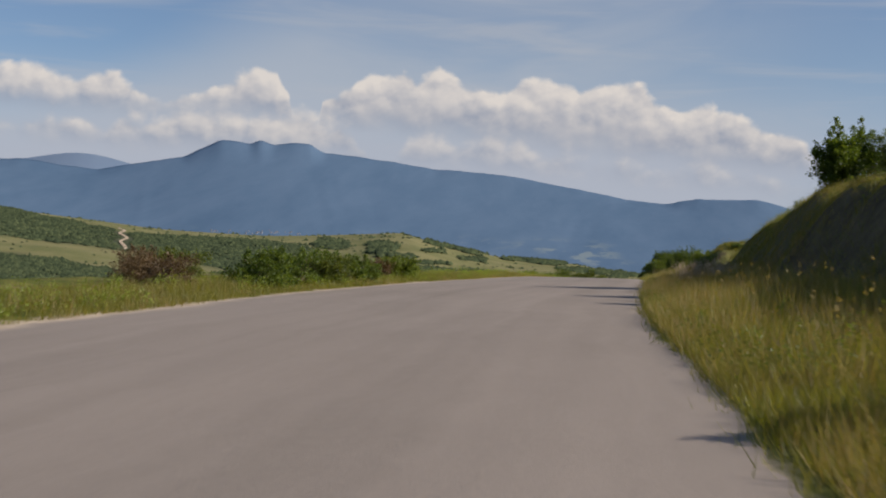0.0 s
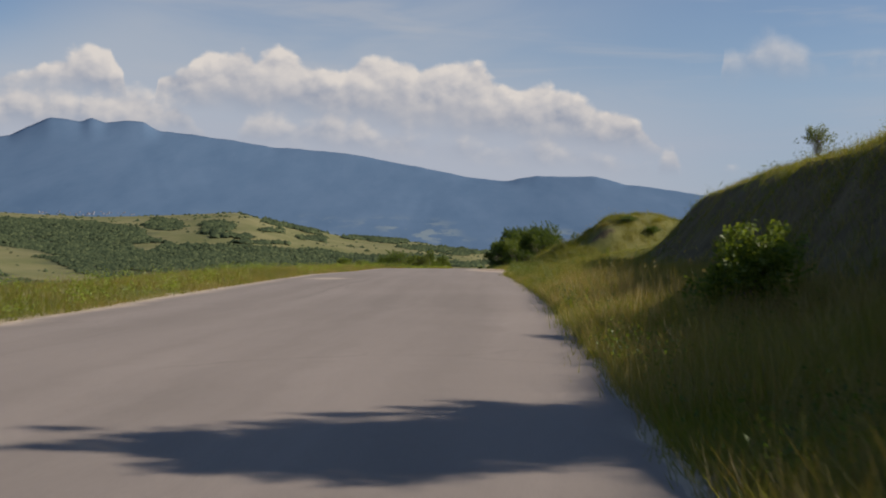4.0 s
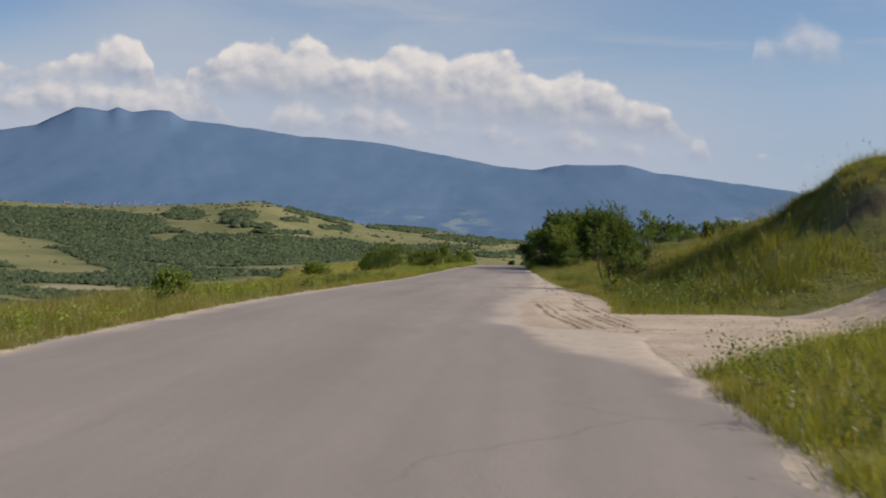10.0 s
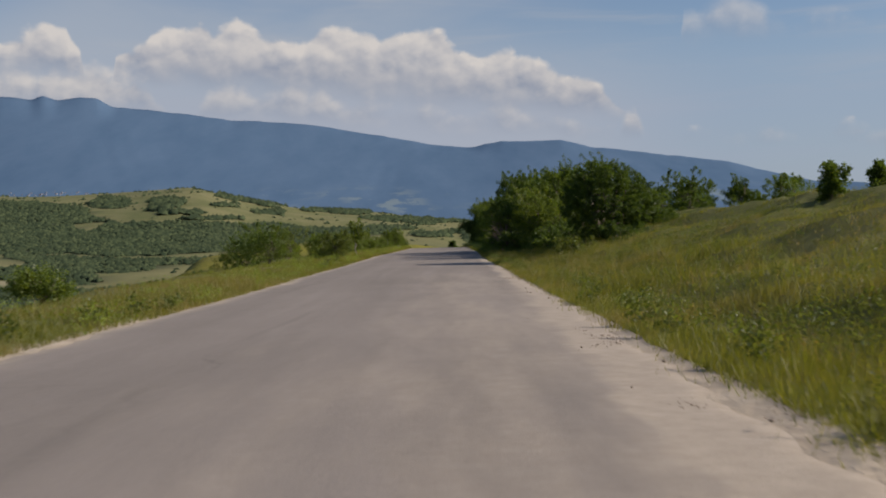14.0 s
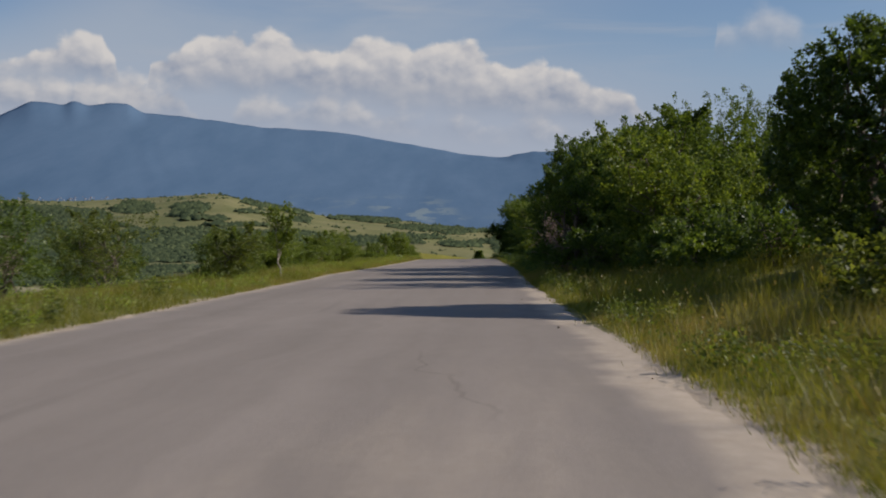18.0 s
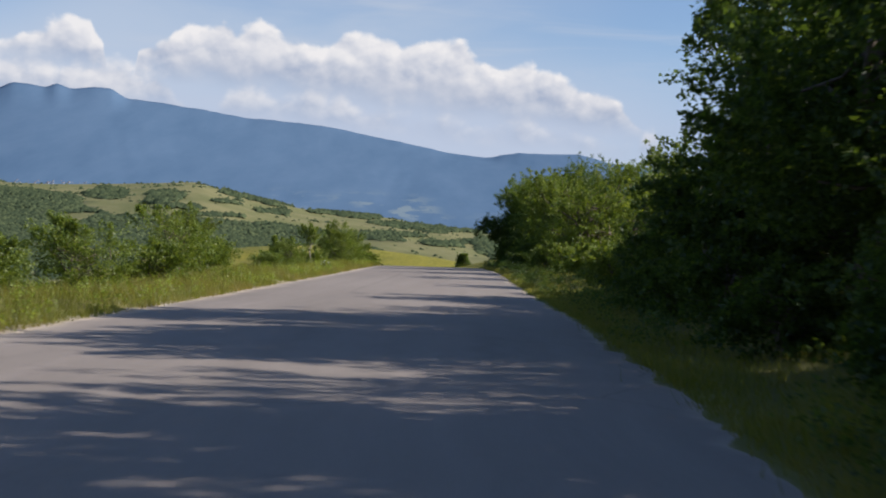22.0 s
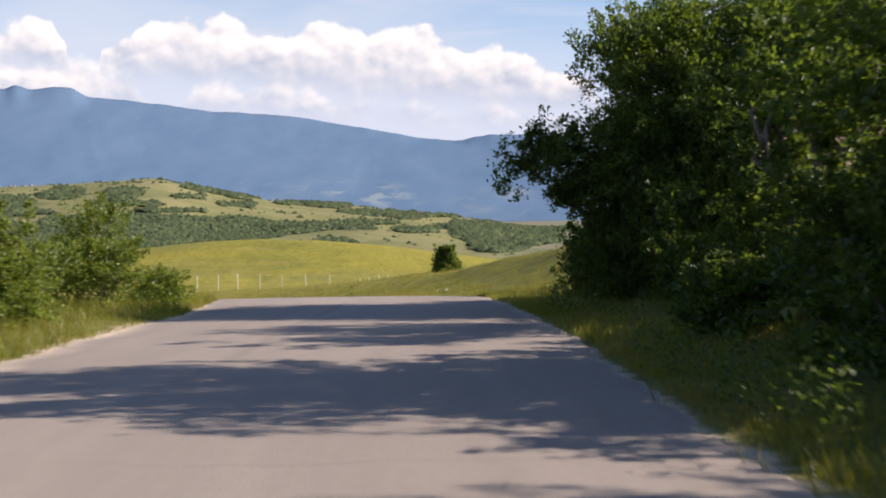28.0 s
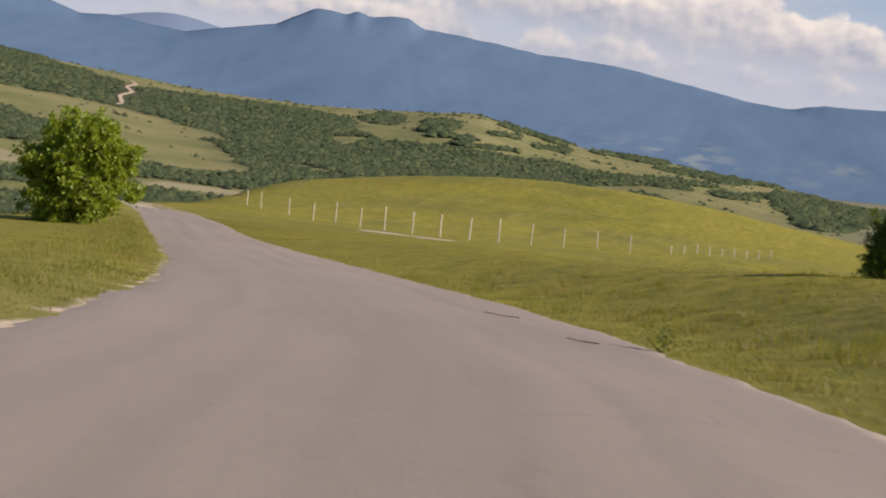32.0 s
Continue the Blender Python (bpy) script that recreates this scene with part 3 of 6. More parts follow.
def track_half(d):
    return np.interp(d, [0, 2, 4, 5.5, 7, 9, 30], [5.0, 3.2, 2.0, 1.35, 0.9, 0.8, 0.7])


def track_rise(d):
    return np.interp(d, [0, 3.2, 4.4, 5.8, 7, 8.3, 11, 30], [0, 0.0, 0.25, 0.68, 0.85, 1.1, 1.6, 4.0])


def sand_width(y):
    """How far the washed-out sand reaches onto the asphalt from its right edge."""
    return np.interp(y, [86, 90, 92, 94, 95.8, 97, 101.5, 106, 109, 115, 123, 135, 150, 170, 180, 190], [0.15, 0.35, 1.1, 1.35, 1.6, 1.9, 2.1, 1.9, 1.5, 1.0, 0.75, 0.7, 0.55, 0.5, 0.35, 0.15])


def bank_foot(y):
    """How far from the asphalt the steep face begins: set back at first, then close by."""
    return np.interp(y, [0, 14, 23, 28, 29.3, 31, 32.3, 38, 46, 56, 64, 72, 82], [3.1, 3.1, 3.0, 2.8, 2.3, 2.3, 2.8, 2.9, 2.9, 3.1, 3.5, 4.1, 5.0])


def bank_face(x, y):
    """The steep earthy face of the cut bank."""
    dr = x - edge_right(y)
    foot = bank_foot(y)
    return smooth01(dr, foot, foot + 0.7) * (1 - smooth01(dr, foot + 1.9, foot + 2.7)) * smooth01(y, -30, 0) * (1 - smooth01(y, 70, 84))


def ravine(x, y):
    """The gully that falls away behind the bend."""
    lip = np.interp(y, [300, 306, 314, 322, 330, 340, 352, 360, 372, 390, 420, 470, 560], [-60, -34, -33, -34, -38.5, -44, -51, -54, -56, -59, -64, -72, -80])
    return smooth01(lip - x, 0, 20) * smooth01(y, 304, 318)


def near_ground(x, y):
    z0, xr, xl = road_z(y), edge_right(y), edge_left(y)
    dr, dl = x - xr, xl - x
    # right: the cut bank, the side track, the mound, the rising pasture
    bank1 = smooth01(y, -45, 2) * (1 - smooth01(y, 68, 89))
    foot = bank_foot(y)
    h = bank1 * (0.16 * np.clip(dr, 0, 2.4) + 2.3 * smooth01(dr, foot, foot + 2.5) + 0.7 * smooth01(dr, foot + 1.9, 9.6) + hill(dr, y, 7.0, 39.5, 1.7, 4.0, 0.7))
    h = h + bank_face(x, y) * (0.22 * value_noise(x / 0.9, y / 1.1, 23, 3) + 0.16 * value_noise(x / 2.2, y / 2.6, 24, 2))
    slope = smooth01(y, 46, 72) * (1 - smooth01(y, 86, 94 + 0.55 * np.clip(dr, 0, 14)))
    h = h + slope * (0.20 * np.clip(dr - 0.8, 0, 9)) * (1 - 0.8 * bank1)
    ridge = np.where(dr < 7.0, dr, 7.0 + (dr - 7.0) * 0.40)
    mound = hill(ridge, y - 0.35 * np.clip(dr - 7, 0, 12), 7.0, 107.0, np.where(dr < 7, 1.75, 2.6), 3.6, 2.0) + hill(dr, y, 8.4, 114.0, 4.0, 7.0, 1.3)
    far_side = track_mid(np.clip(dr, 0, 30)) + track_half(np.clip(dr, 0, 30))
    past = smooth01(y, 99 + 0.35 * np.clip(dr, 0, 12), 108 + 0.5 * np.clip(dr, 0, 12)) * (1 - smooth01(y, 262, 284))
    mound = np.interp(mound, [0, 0.75, 1.35, 2.3, 3.4], [0, 0.95, 1.15, 2.3, 3.4])
    mound = mound + smooth01(mound, 0.5, 1.3) * (0.20 * value_noise(x / 1.0, y / 1.3, 9, 3) + 0.16 * value_noise(x / 2.4, y / 2.4, 10, 2))
    h = h + mound * smooth01(dr, 1.0, 3.4) * smooth01(y, far_side - 0.5, far_side + 2.6)
    h = h + past * (0.25 * np.clip(dr - 1.3, 0, 9) + 0.03 * np.clip(dr - 10, 0, 60)) * (1 - 0.45 * np.exp(-0.5 * ((y - 112) / 9.0) ** 2))
    humps = np.clip(value_noise(x / 2.1, y / 2.9, 19, 2), -0.3, 0.7) * smooth01(dr, 1.2, 3.2) * (1 - smooth01(dr, 14, 20))
    h = h + humps * (0.42 * smooth01(y, 112, 120) * (1 - smooth01(y, 166, 178)) + 0.26 * smooth01(y, 62, 72) * (1 - smooth01(y, 88, 96)))
    off = track_half(np.clip(dr, 0, 30)) + 1.3 - np.abs(y - track_mid(np.clip(dr, 0, 30)))
    on = smooth01(off, 0.0, 1.3) * (1 - smooth01(dr, 11, 22))
    h = h * (1 - on) + on * track_rise(np.clip(dr, 0, 30))
    # the meadow by the bend
    plane = -4.25 - 0.076 * (y - 290) + 0.006 * (x + 2) + hill(x, y, -34, 456, 38, 34, 10.0) + hill(x, y, 16, 285, 8.5, 11, 2.7) - 0.30 * smooth01(y, 298, 316) * (1 - smooth01(y, 336, 354)) * (1 - smooth01(x, -8, 0))
    meadow = smooth01(y, 262, 284)
    rise = smooth01(dr, 0.2, 8.5)
    right = (z0 + h) * (1 - meadow) + meadow * (z0 + (plane - z0) * rise)
    # left: the verge, then the drop to the valley
    shelf = 14 - 9.5 * smooth01(y, 35, 60) + 14 * smooth01(y, 262, 285)
    left = z0 + 0.10 * smooth01(dl, 0.0, 1.0) - 0.035 * np.clip(dl - 1, 0, 40) - 0.30 * np.clip(dl - shelf, 0, 60) ** 1.02
    bed = z0 - 0.02
    z = np.where(dr > 0, right, np.where(dl > 0, left, bed))
    z = z - ravine(x, y) * 15
    out = np.clip(np.maximum(dr, dl), 0, 6)
    out = out * (1 - 0.85 * smooth01(y, 290, 304) * (1 - smooth01(y, 356, 372)))
    return z + out / 6 * (value_noise(x / 2.3, y / 2.6, 5, 4) * 0.20 + value_noise(x / 9, y / 9, 6, 3) * 0.18)


def ground_z(x, y):
    x, y = np.asarray(x, float), np.asarray(y, float)
    mid = 0.5 * (edge_left(y) + edge_right(y))
    side = x - mid
    away = np.maximum.reduce([smooth01(-side, 55, 260), smooth01(side, 45 + 70 * smooth01(y, 280, 380), 240 + 40 * smooth01(y, 280, 380)), smooth01(y, 500, 640), smooth01(-y, 45, 260)])
    return near_ground(x, np.clip(y, -60, 560)) * (1 - away) + far_ground(x, y) * away


def clearing(x, y):
    """A grassy strip slanting across the wooded hill below the path."""
    along = (x + 535) / 235
    mid = np.interp(along, [-0.6, 0, 0.35, 0.7, 1.0], [1140, 1100, 1070, 1005, 935]) + value_noise(x / 40, y / 40, 58, 2) * 8
    half = np.interp(along, [-0.5, 0, 0.3, 0.6, 0.85, 1.0, 1.08], [20, 36, 66, 84, 66, 34, 0])
    return smooth01(half - np.abs(y - mid), 0, 6) * (along > -0.6) * (along < 1.08)


def scree(x, y):
    """Bare stony slopes on the far side of the gully."""
    return np.maximum(smooth01(1 - ((x + 275) / 42) ** 2 - ((y - 846 - 0.4 * (x + 275)) / 24) ** 2, 0, 0.6), smooth01(1 - ((x + 372) / 30) ** 2 - ((y - 812) / 26) ** 2, 0, 0.6))


def woods_cover(x, y):
    """Where woods stand on the hills, told by the compass and the rise seen from the road: woods, hedges, single trees."""
    dx, dy = x - VIEW[0], y - VIEW[1]
    r, az = np.hypot(dx, dy), np.degrees(np.arctan2(dx, dy))
    rise = np.degrees(np.arctan2(ground_z(x, y) - 0.5, r))
    va, ve = az + value_noise(x / 60, y / 60, 51, 3) * 0.55, rise + value_noise(x / 45, y / 75, 52, 4) * 0.16

    def between(top, low):
        t, l = np.array(top).T, np.array(low).T
        return smooth01(np.interp(va, t[0], t[1]) - ve, 0, 0.05) * smooth01(ve - np.interp(va, l[0], l[1]), 0, 0.05)

    def clump(a, e, wide, tall, tilt=0.0):
        return smooth01(1 - ((va - a) / wide) ** 2 - ((ve - e - tilt * (va - a)) / tall) ** 2, 0, 0.2)

    hillside = between([(-46, 2.9), (-34, 2.5), (-30, 1.85), (-25.3, 1.05), (-23, 1.0), (-20, 0.85), (-17, 0.62), (-15.4, -0.15), (-13, -1.2), (-12.8, -5)],
                       [(-46, 1.4), (-34, 0.9), (-30, 0.55), (-25.4, 0.1), (-24, -0.2), (-21.8, -0.5), (-18.9, -1.35), (-15.2, -1.8), (-13, -1.8)])
    hillside = hillside * (1 - clump(-16.4, -0.32, 1.0, 0.24))
    slope = between([(-17.3, -0.8), (-15.6, -0.25), (-13, -0.15), (-10.5, -0.2), (-8.2, -0.42), (-6, -0.58), (-4, -0.72), (-2.7, -0.95), (-2.5, -6)], [(-17, -1.5), (-12.6, -1.75), (-8, -1.5), (-6, -1.15), (-2.5, -1.05)])
    hollow = between([(-40, 0.5), (-30, -0.2), (-23.6, -0.95), (-20.6, -1.42), (-16.4, -1.75), (-14, -2.0), (-13.9, -6)], [(-40, -0.4), (-30, -1.1), (-23.5, -1.85), (-20.7, -2.45), (-14, -2.45)])
    deep = smooth01(-1.9 - ve, 0, 0.1) * smooth01(value_noise(x / 90, y / 90, 54, 3) + 0.4 * smooth01(-az, 16, 22), -0.05, 0.1) * smooth01(-az, 3, 8) * 0.8
    lines = np.maximum.reduce([clump(-15.6, 0.66, 0.95, 0.26), clump(-13.2, 0.6, 0.8, 0.3), clump(-9.2, 0.62, 1.5, 0.09, -0.20), clump(-10.6, 0.5, 0.5, 0.07), clump(-8.5, 0.15, 0.7, 0.07), clump(-5.3, 0.1, 1.5, 0.11, -0.06),
             clump(-2.6, -0.34, 1.7, 0.08, -0.06), clump(-0.4, -0.52, 1.3, 0.07), clump(-0.6, -1.06, 1.5, 0.08), clump(-3.4, -0.75, 1.6, 0.07), clump(1.6, -0.85, 1.2, 0.10), clump(4.2, -1.1, 2.2, 0.22), clump(2.9, -1.4, 2.3, 0.42, -0.08),
             clump(2.4, -1.75, 1.4, 0.30), clump(-4.6, -1.55, 0.9, 0.12), clump(-12.3, 0.2, 1.3, 0.06), clump(-11.0, -0.05, 1.6, 0.07), clump(7.5, -1.15, 1.6, 0.08)])
    some = 0.003 * (az < 3) + 0.006 * smooth01(value_noise(x / 120, y / 120, 57, 2), 0.1, 0.4)
    return np.maximum.reduce([hillside, slope, hollow, deep]) * (1 - clearing(x, y)) * (1 - scree(x, y)), lines, some


def ground_at(x, y):
    return float(ground_z(np.array([x]), np.array([y]))[0])


def steps(*runs):
    """Grid lines: runs of (start, end, step)."""
    return np.unique(np.concatenate([np.arange(a, b, s) for a, b, s in runs] + [[runs[-1][1]]]).round(3))


# ---------------------------------------------------------------- the ground sheet
def build_ground():
    xs = steps((-4600, -1500, 240), (-1500, -160, 22), (-160, -52, 3.0), (-52, 12, 0.5), (12, 60, 1.6), (60, 620, 16), (620, 4600, 220))
    ys = steps((-4500, -300, 300), (-300, -30, 15), (-30, 380, 1.1), (380, 520, 2.6), (520, 2700, 18), (2700, 4600, 120))
    x, y = np.meshgrid(xs, ys, indexing="ij")
    z = ground_z(x.ravel(), y.ravel())
    x, y = x.ravel(), y.ravel()
    dr, dl = x - edge_right(y), edge_left(y) - x
    # bare earth: along the asphalt, at the mouth of the track and where the mound is cut
    bare = np.where(dr > dl, 0.72 - 0.2 * smooth01(y, 255, 275), 0.7) * np.exp(-(np.clip(np.maximum(dr, dl), 0, 9) / np.where(dr > dl, 0.16, 0.36 - 0.22 * smooth01(y, 258, 275))) ** 2)
    bare = bare * (y < 400)
    bare = np.maximum(bare, (dr > -0.5) * (dr < 30) * smooth01(track_half(np.clip(dr, 0, 30)) - np.abs(y - track_mid(np.clip(dr, 0, 30))), -0.5, 0.5) * (1 - 0.9 * smooth01(dr, 5.6, 7.6)))
    shoulder = smooth01(y, 98, 103) * (1 - smooth01(y, 118, 176))
    bare = np.maximum(bare, shoulder * smooth01(0.35 - dr, 0.0, 0.3) * (dr > -1.0) * 0.8)
    bare = np.maximum(bare, hill(dr, y, 5.7, 104.6, 0.8, 0.35, 0.5))
    bare = np.maximum(bare, hill(dr, y, 4.9, 84.5, 0.7, 0.9, 0.6))
    bare = np.maximum(bare, 0.62 * np.exp(-((y - (346.5 - 0.5 * (x + 24.5))) / 3.4) ** 2) * smooth01(x, -31, -28) * (1 - smooth01(x, -22.5, -19)))
    bare = np.maximum(bare, 0.62 * scree(x, y))
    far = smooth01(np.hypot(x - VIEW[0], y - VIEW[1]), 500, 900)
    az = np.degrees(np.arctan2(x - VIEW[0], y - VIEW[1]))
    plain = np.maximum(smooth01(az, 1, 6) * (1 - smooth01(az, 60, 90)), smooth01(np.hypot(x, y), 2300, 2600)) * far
    cover, lines, some = woods_cover(x, y)
    wood = cover * smooth01(np.hypot(x - VIEW[0], y - VIEW[1]), 300, 420)
    dry = smooth01(y, 268, 300) * (1 - smooth01(y, 520, 640)) * (1 - smooth01(np.abs(x + 20), 110, 170))
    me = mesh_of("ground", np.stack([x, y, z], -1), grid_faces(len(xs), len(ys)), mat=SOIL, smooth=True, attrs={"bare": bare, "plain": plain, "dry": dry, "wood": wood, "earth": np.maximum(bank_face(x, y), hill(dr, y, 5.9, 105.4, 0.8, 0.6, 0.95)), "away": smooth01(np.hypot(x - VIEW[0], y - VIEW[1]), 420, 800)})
    return tagged(new("ground", me), "rolling green and straw-coloured pasture beside the road", "ground", kind="structure")


build_ground()


def build_road():
    ys = steps((-40, 352, 0.22))
    cols = np.concatenate([[0.0, 0.022], np.linspace(0, 1, 25)[1:-1], [0.978, 1.0]])
    n = len(ys)
    wob_l = value_noise(ys / 0.9, ys * 0 + 3, 11, 4, 0.7) * 0.20 + value_noise(ys / 6, ys * 0, 12, 2) * 0.12
    wob_r = value_noise(ys / 0.9, ys * 0 + 5, 13, 4, 0.7) * 0.24 + value_noise(ys / 6, ys * 0, 14, 2) * 0.10
    xl, xr = edge_left(ys) + wob_l, edge_right(ys) + wob_r
    x = xl[:, None] + (xr - xl)[:, None] * cols[None]
    y = np.repeat(ys[:, None], len(cols), 1)
    z = road_z(y) + 0.018 * (1 - (2 * cols[None] - 1) ** 2) + value_noise(x / 1.7, y / 3.5, 15, 3) * 0.006
    z[:, 0] -= 0.03
    z[:, -1] -= 0.03
    dl, dr = x - xl[:, None], xr[:, None] - x
    dust = (1.05 - 0.55 * smooth01(y, 258, 275)) * np.exp(-np.clip(dl, 0, 9) / 0.36) + 0.42 * np.exp(-np.clip(dr, 0, 9) / 0.20)
    dust = np.maximum(dust, smooth01(sand_width(y) - dr, -0.5 - 0.4 * smooth01(y, 96, 100) + 0.5 * smooth01(y, 106, 114), 0.45 + 0.65 * smooth01(y, 96, 100) - 0.6 * smooth01(y, 106, 114)) * (0.75 + 0.35 * smooth01(y, 90, 95)))
    # a thin film of dust that wheels carry on from the track
    dust = np.maximum(dust, 0.46 * smooth01(y, 100, 112) * (1 - smooth01(y, 146, 176)) * np.exp(-np.clip(dr - 2.0, 0, 9) / 4.0))
    dust = np.maximum(dust, 0.8 * hill(x, y, -5.6, 68.8, 0.55, 1.1, 1.0))
    me = mesh_of("road", np.stack([x, y, z], -1).reshape(-1, 3), grid_faces(n, len(cols)), mat=ASPHALT, smooth=True, attrs={"dust": dust.ravel(), "across": (x - xl[:, None]).ravel(),
                                                                                                                               "down": np.repeat((np.cumsum(np.hypot(np.gradient(xl + xr) / 2, np.gradient(ys))))[:, None], len(cols), 1).ravel()})
    return tagged(new("road", me), "worn grey-brown asphalt country road without markings", "road", kind="structure")


build_road()


def tyre_marks(dr, y):
    """How near a place is to the tyre marks that swing from the road into the track."""
    near = np.zeros(np.shape(dr))
    swing = np.interp(y, [95.2, 97, 99, 104, 112], [-0.70, -0.86, -1.05, -1.27, -1.3])
    for off, w, y0, y1 in ((0.0, 0.05, 95.3, 107), (0.16, 0.035, 95.6, 105), (0.33, 0.05, 95.2, 106), (0.60, 0.04, 95.8, 104), (0.74, 0.05, 95.2, 105), (0.92, 0.04, 96.5, 108), (1.12, 0.04, 97.0, 104)):
        c = swing + off + 0.05 * value_noise(y / 2.2, y * 0 + off, 33, 2)
        near = np.maximum(near, np.exp(-0.5 * ((dr - c) / w) ** 2) * smooth01(y, y0, y0 + 0.4) * (1 - smooth01(y, y1 - 3, y1)))
    d0 = np.clip(dr, 0, 30)
    lane = y - track_mid(d0) - 0.12 * value_noise(dr / 2.5, y * 0, 31, 2)
    for c, w, d1 in ((0.25, 0.05, -0.9), (0.55, 0.04, -1.4), (0.95, 0.05, -0.7), (1.5, 0.04, -0.3), (2.1, 0.05, 0.0), (-0.4, 0.04, 0.2), (-0.9, 0.04, 0.4), (3.0, 0.05, 0.4)):
        near = np.maximum(near, 0.85 * np.exp(-0.5 * ((lane - c * track_half(d0) / 5.0) / w) ** 2) * smooth01(dr, d1, d1 + 0.4))
    return near


def build_dirt_track():
    """The rutted mouth of the side track and the washed-out sand along the asphalt."""
    us, vs = steps((-2.4, 3.0, 0.045), (3.0, 6.6, 0.12)), steps((88, 94, 0.12), (94, 108, 0.05), (108, 119, 0.1))
    dr, y = np.meshgrid(us, vs, indexing="ij")
    x = dr + edge_right(y)
    d0 = np.clip(dr, 0, 30)
    mouth = track_half(d0) - 0.35 - np.abs(y - track_mid(d0))
    brim = np.interp(y, [88, 94.6, 94.9, 95.4, 95.9, 96.6, 101, 106, 112, 118], [0.15, 0.1, 0.0, -0.85, -1.35, -1.85, -1.75, -1.45, -0.8, -0.15])
    apron = np.minimum.reduce([0.6 - dr, (111 - y) / 3, y - 94.5])
    grain = value_noise(x / 0.7, y / 0.7, 21, 5)
    mask = np.minimum((dr - brim) * 1.2, np.maximum(mouth, apron)) + grain * 0.30
    asphalt = road_z(y) + 0.018 * (1 - (2 * (x - edge_left(y)) / (edge_right(y) - edge_left(y)) - 1) ** 2) + value_noise(x / 1.7, y / 3.5, 15, 3) * 0.006
    ground = np.where(dr > 0, ground_z(x, y), asphalt)
    rut = tyre_marks(dr, y) * smooth01(value_noise(x / 0.4, y / 0.7, 35, 4), -0.75, 0.25) * smooth01(mask, -0.1, 0.3)
    crumbly = value_noise(x / 0.11, y / 0.11, 36, 3)
    z = ground - 0.006 + np.clip(mask, -0.5, 0.0) * 0.05 + 0.028 * smooth01(mask, -0.05, 0.9) + value_noise(x / 0.35, y / 0.35, 22, 3) * 0.008 * smooth01(mask, -0.1, 0.4)
    z = z + rut * (0.022 * crumbly - 0.010)
    mask = mask - 3 * smooth01(dr, 5.2, 6.6)
    inside = mask > -0.42
    f = grid_faces(len(us), len(vs))
    f = f[inside.ravel()[f].all(1)]
    used = np.unique(f)
    back = np.zeros(dr.size, np.int32)
    back[used] = np.arange(len(used))
    pts = np.stack([x, y, z], -1).reshape(-1, 3)[used]
    me = mesh_of("dirt_track", pts, back[f], mat=SAND, smooth=True, attrs={"rut": rut.ravel()[used]})
    return tagged(new("dirt_track", me), "rutted pale dirt side track and sand washed onto asphalt", "track", kind="structure")


build_dirt_track()


# ---------------------------------------------------------------- mountains
def build_mountain():
    az = np.arange(-62, 62.01, 0.16)
    rs = np.concatenate([np.linspace(2860, 4560, 44), [4600, 4640, 4680]])
    a, r = np.meshgrid(az, rs, indexing="ij")
    x, y = VIEW[0] + r * np.sin(np.radians(a)), VIEW[1] + r * np.cos(np.radians(a))
    crest = 0.5 + 4560 * np.tan(np.radians(mountain_crest(a) + value_noise(a / 0.55, a * 0, 44, 3) * 0.035))
    u = np.clip((r - 2860) / 1700, 0, 1)
    sway = value_noise(a / 5, u * 1.2, 45, 2) * 1.1
    spur = 0.62 * np.abs(value_noise(a / 2.3 + sway, u * 0.9, 41, 2)) + 0.38 * np.abs(value_noise(a / 0.85 + sway * 1.6, u * 1.6, 42, 3))
    broad = 0.5 + 4560 * np.tan(np.radians(mountain_mass(a)))
    z = -44 + (broad + 44) * (0.25 * u + 0.75 * u ** 1.4) + (crest - broad) * smooth01(u, 0.86, 1.0)
    z = z - (spur - 0.3) * 9 * np.sqrt(np.clip(u * (1 - u), 0, 1)) * smooth01(u, 0.0, 0.3) * (1 - smooth01(u, 0.9, 1.0)) * np.clip((crest + 40) / 350, 0.1, 1)
    z = np.where(r > 4570, crest - (r - 4560) * 1.6, z)
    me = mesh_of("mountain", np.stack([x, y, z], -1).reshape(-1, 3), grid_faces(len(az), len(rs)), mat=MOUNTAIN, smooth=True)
    tagged(new("mountain", me), "long wooded mountain behind the valley, blue with painted haze", "mountain", kind="structure")
    az = np.arange(-60, -22, 0.3)
    base = np.array([0.5 + 4750 * math.tan(math.radians(4.30 + 0.25 * math.sin(v * 0.9) - 0.02 * (v + 28))) for v in az])
    a2 = np.repeat(az[:, None], 3, 1)
    r2 = np.array([[4690, 4750, 4800]]) + 0 * a2
    z2 = np.stack([base * 0 - 20, base, base - 120], -1)
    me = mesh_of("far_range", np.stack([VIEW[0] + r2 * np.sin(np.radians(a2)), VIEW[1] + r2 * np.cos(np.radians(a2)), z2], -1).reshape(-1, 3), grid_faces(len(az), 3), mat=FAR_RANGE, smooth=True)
    tagged(new("far_range", me), "distant ridge beyond the mountain shoulder, pale blue with painted haze", "mountain", kind="structure")


build_mountain()


# ---------------------------------------------------------------- plants
def unit(v):
    return v / (np.linalg.norm(v, axis=-1, keepdims=True) + 1e-9)


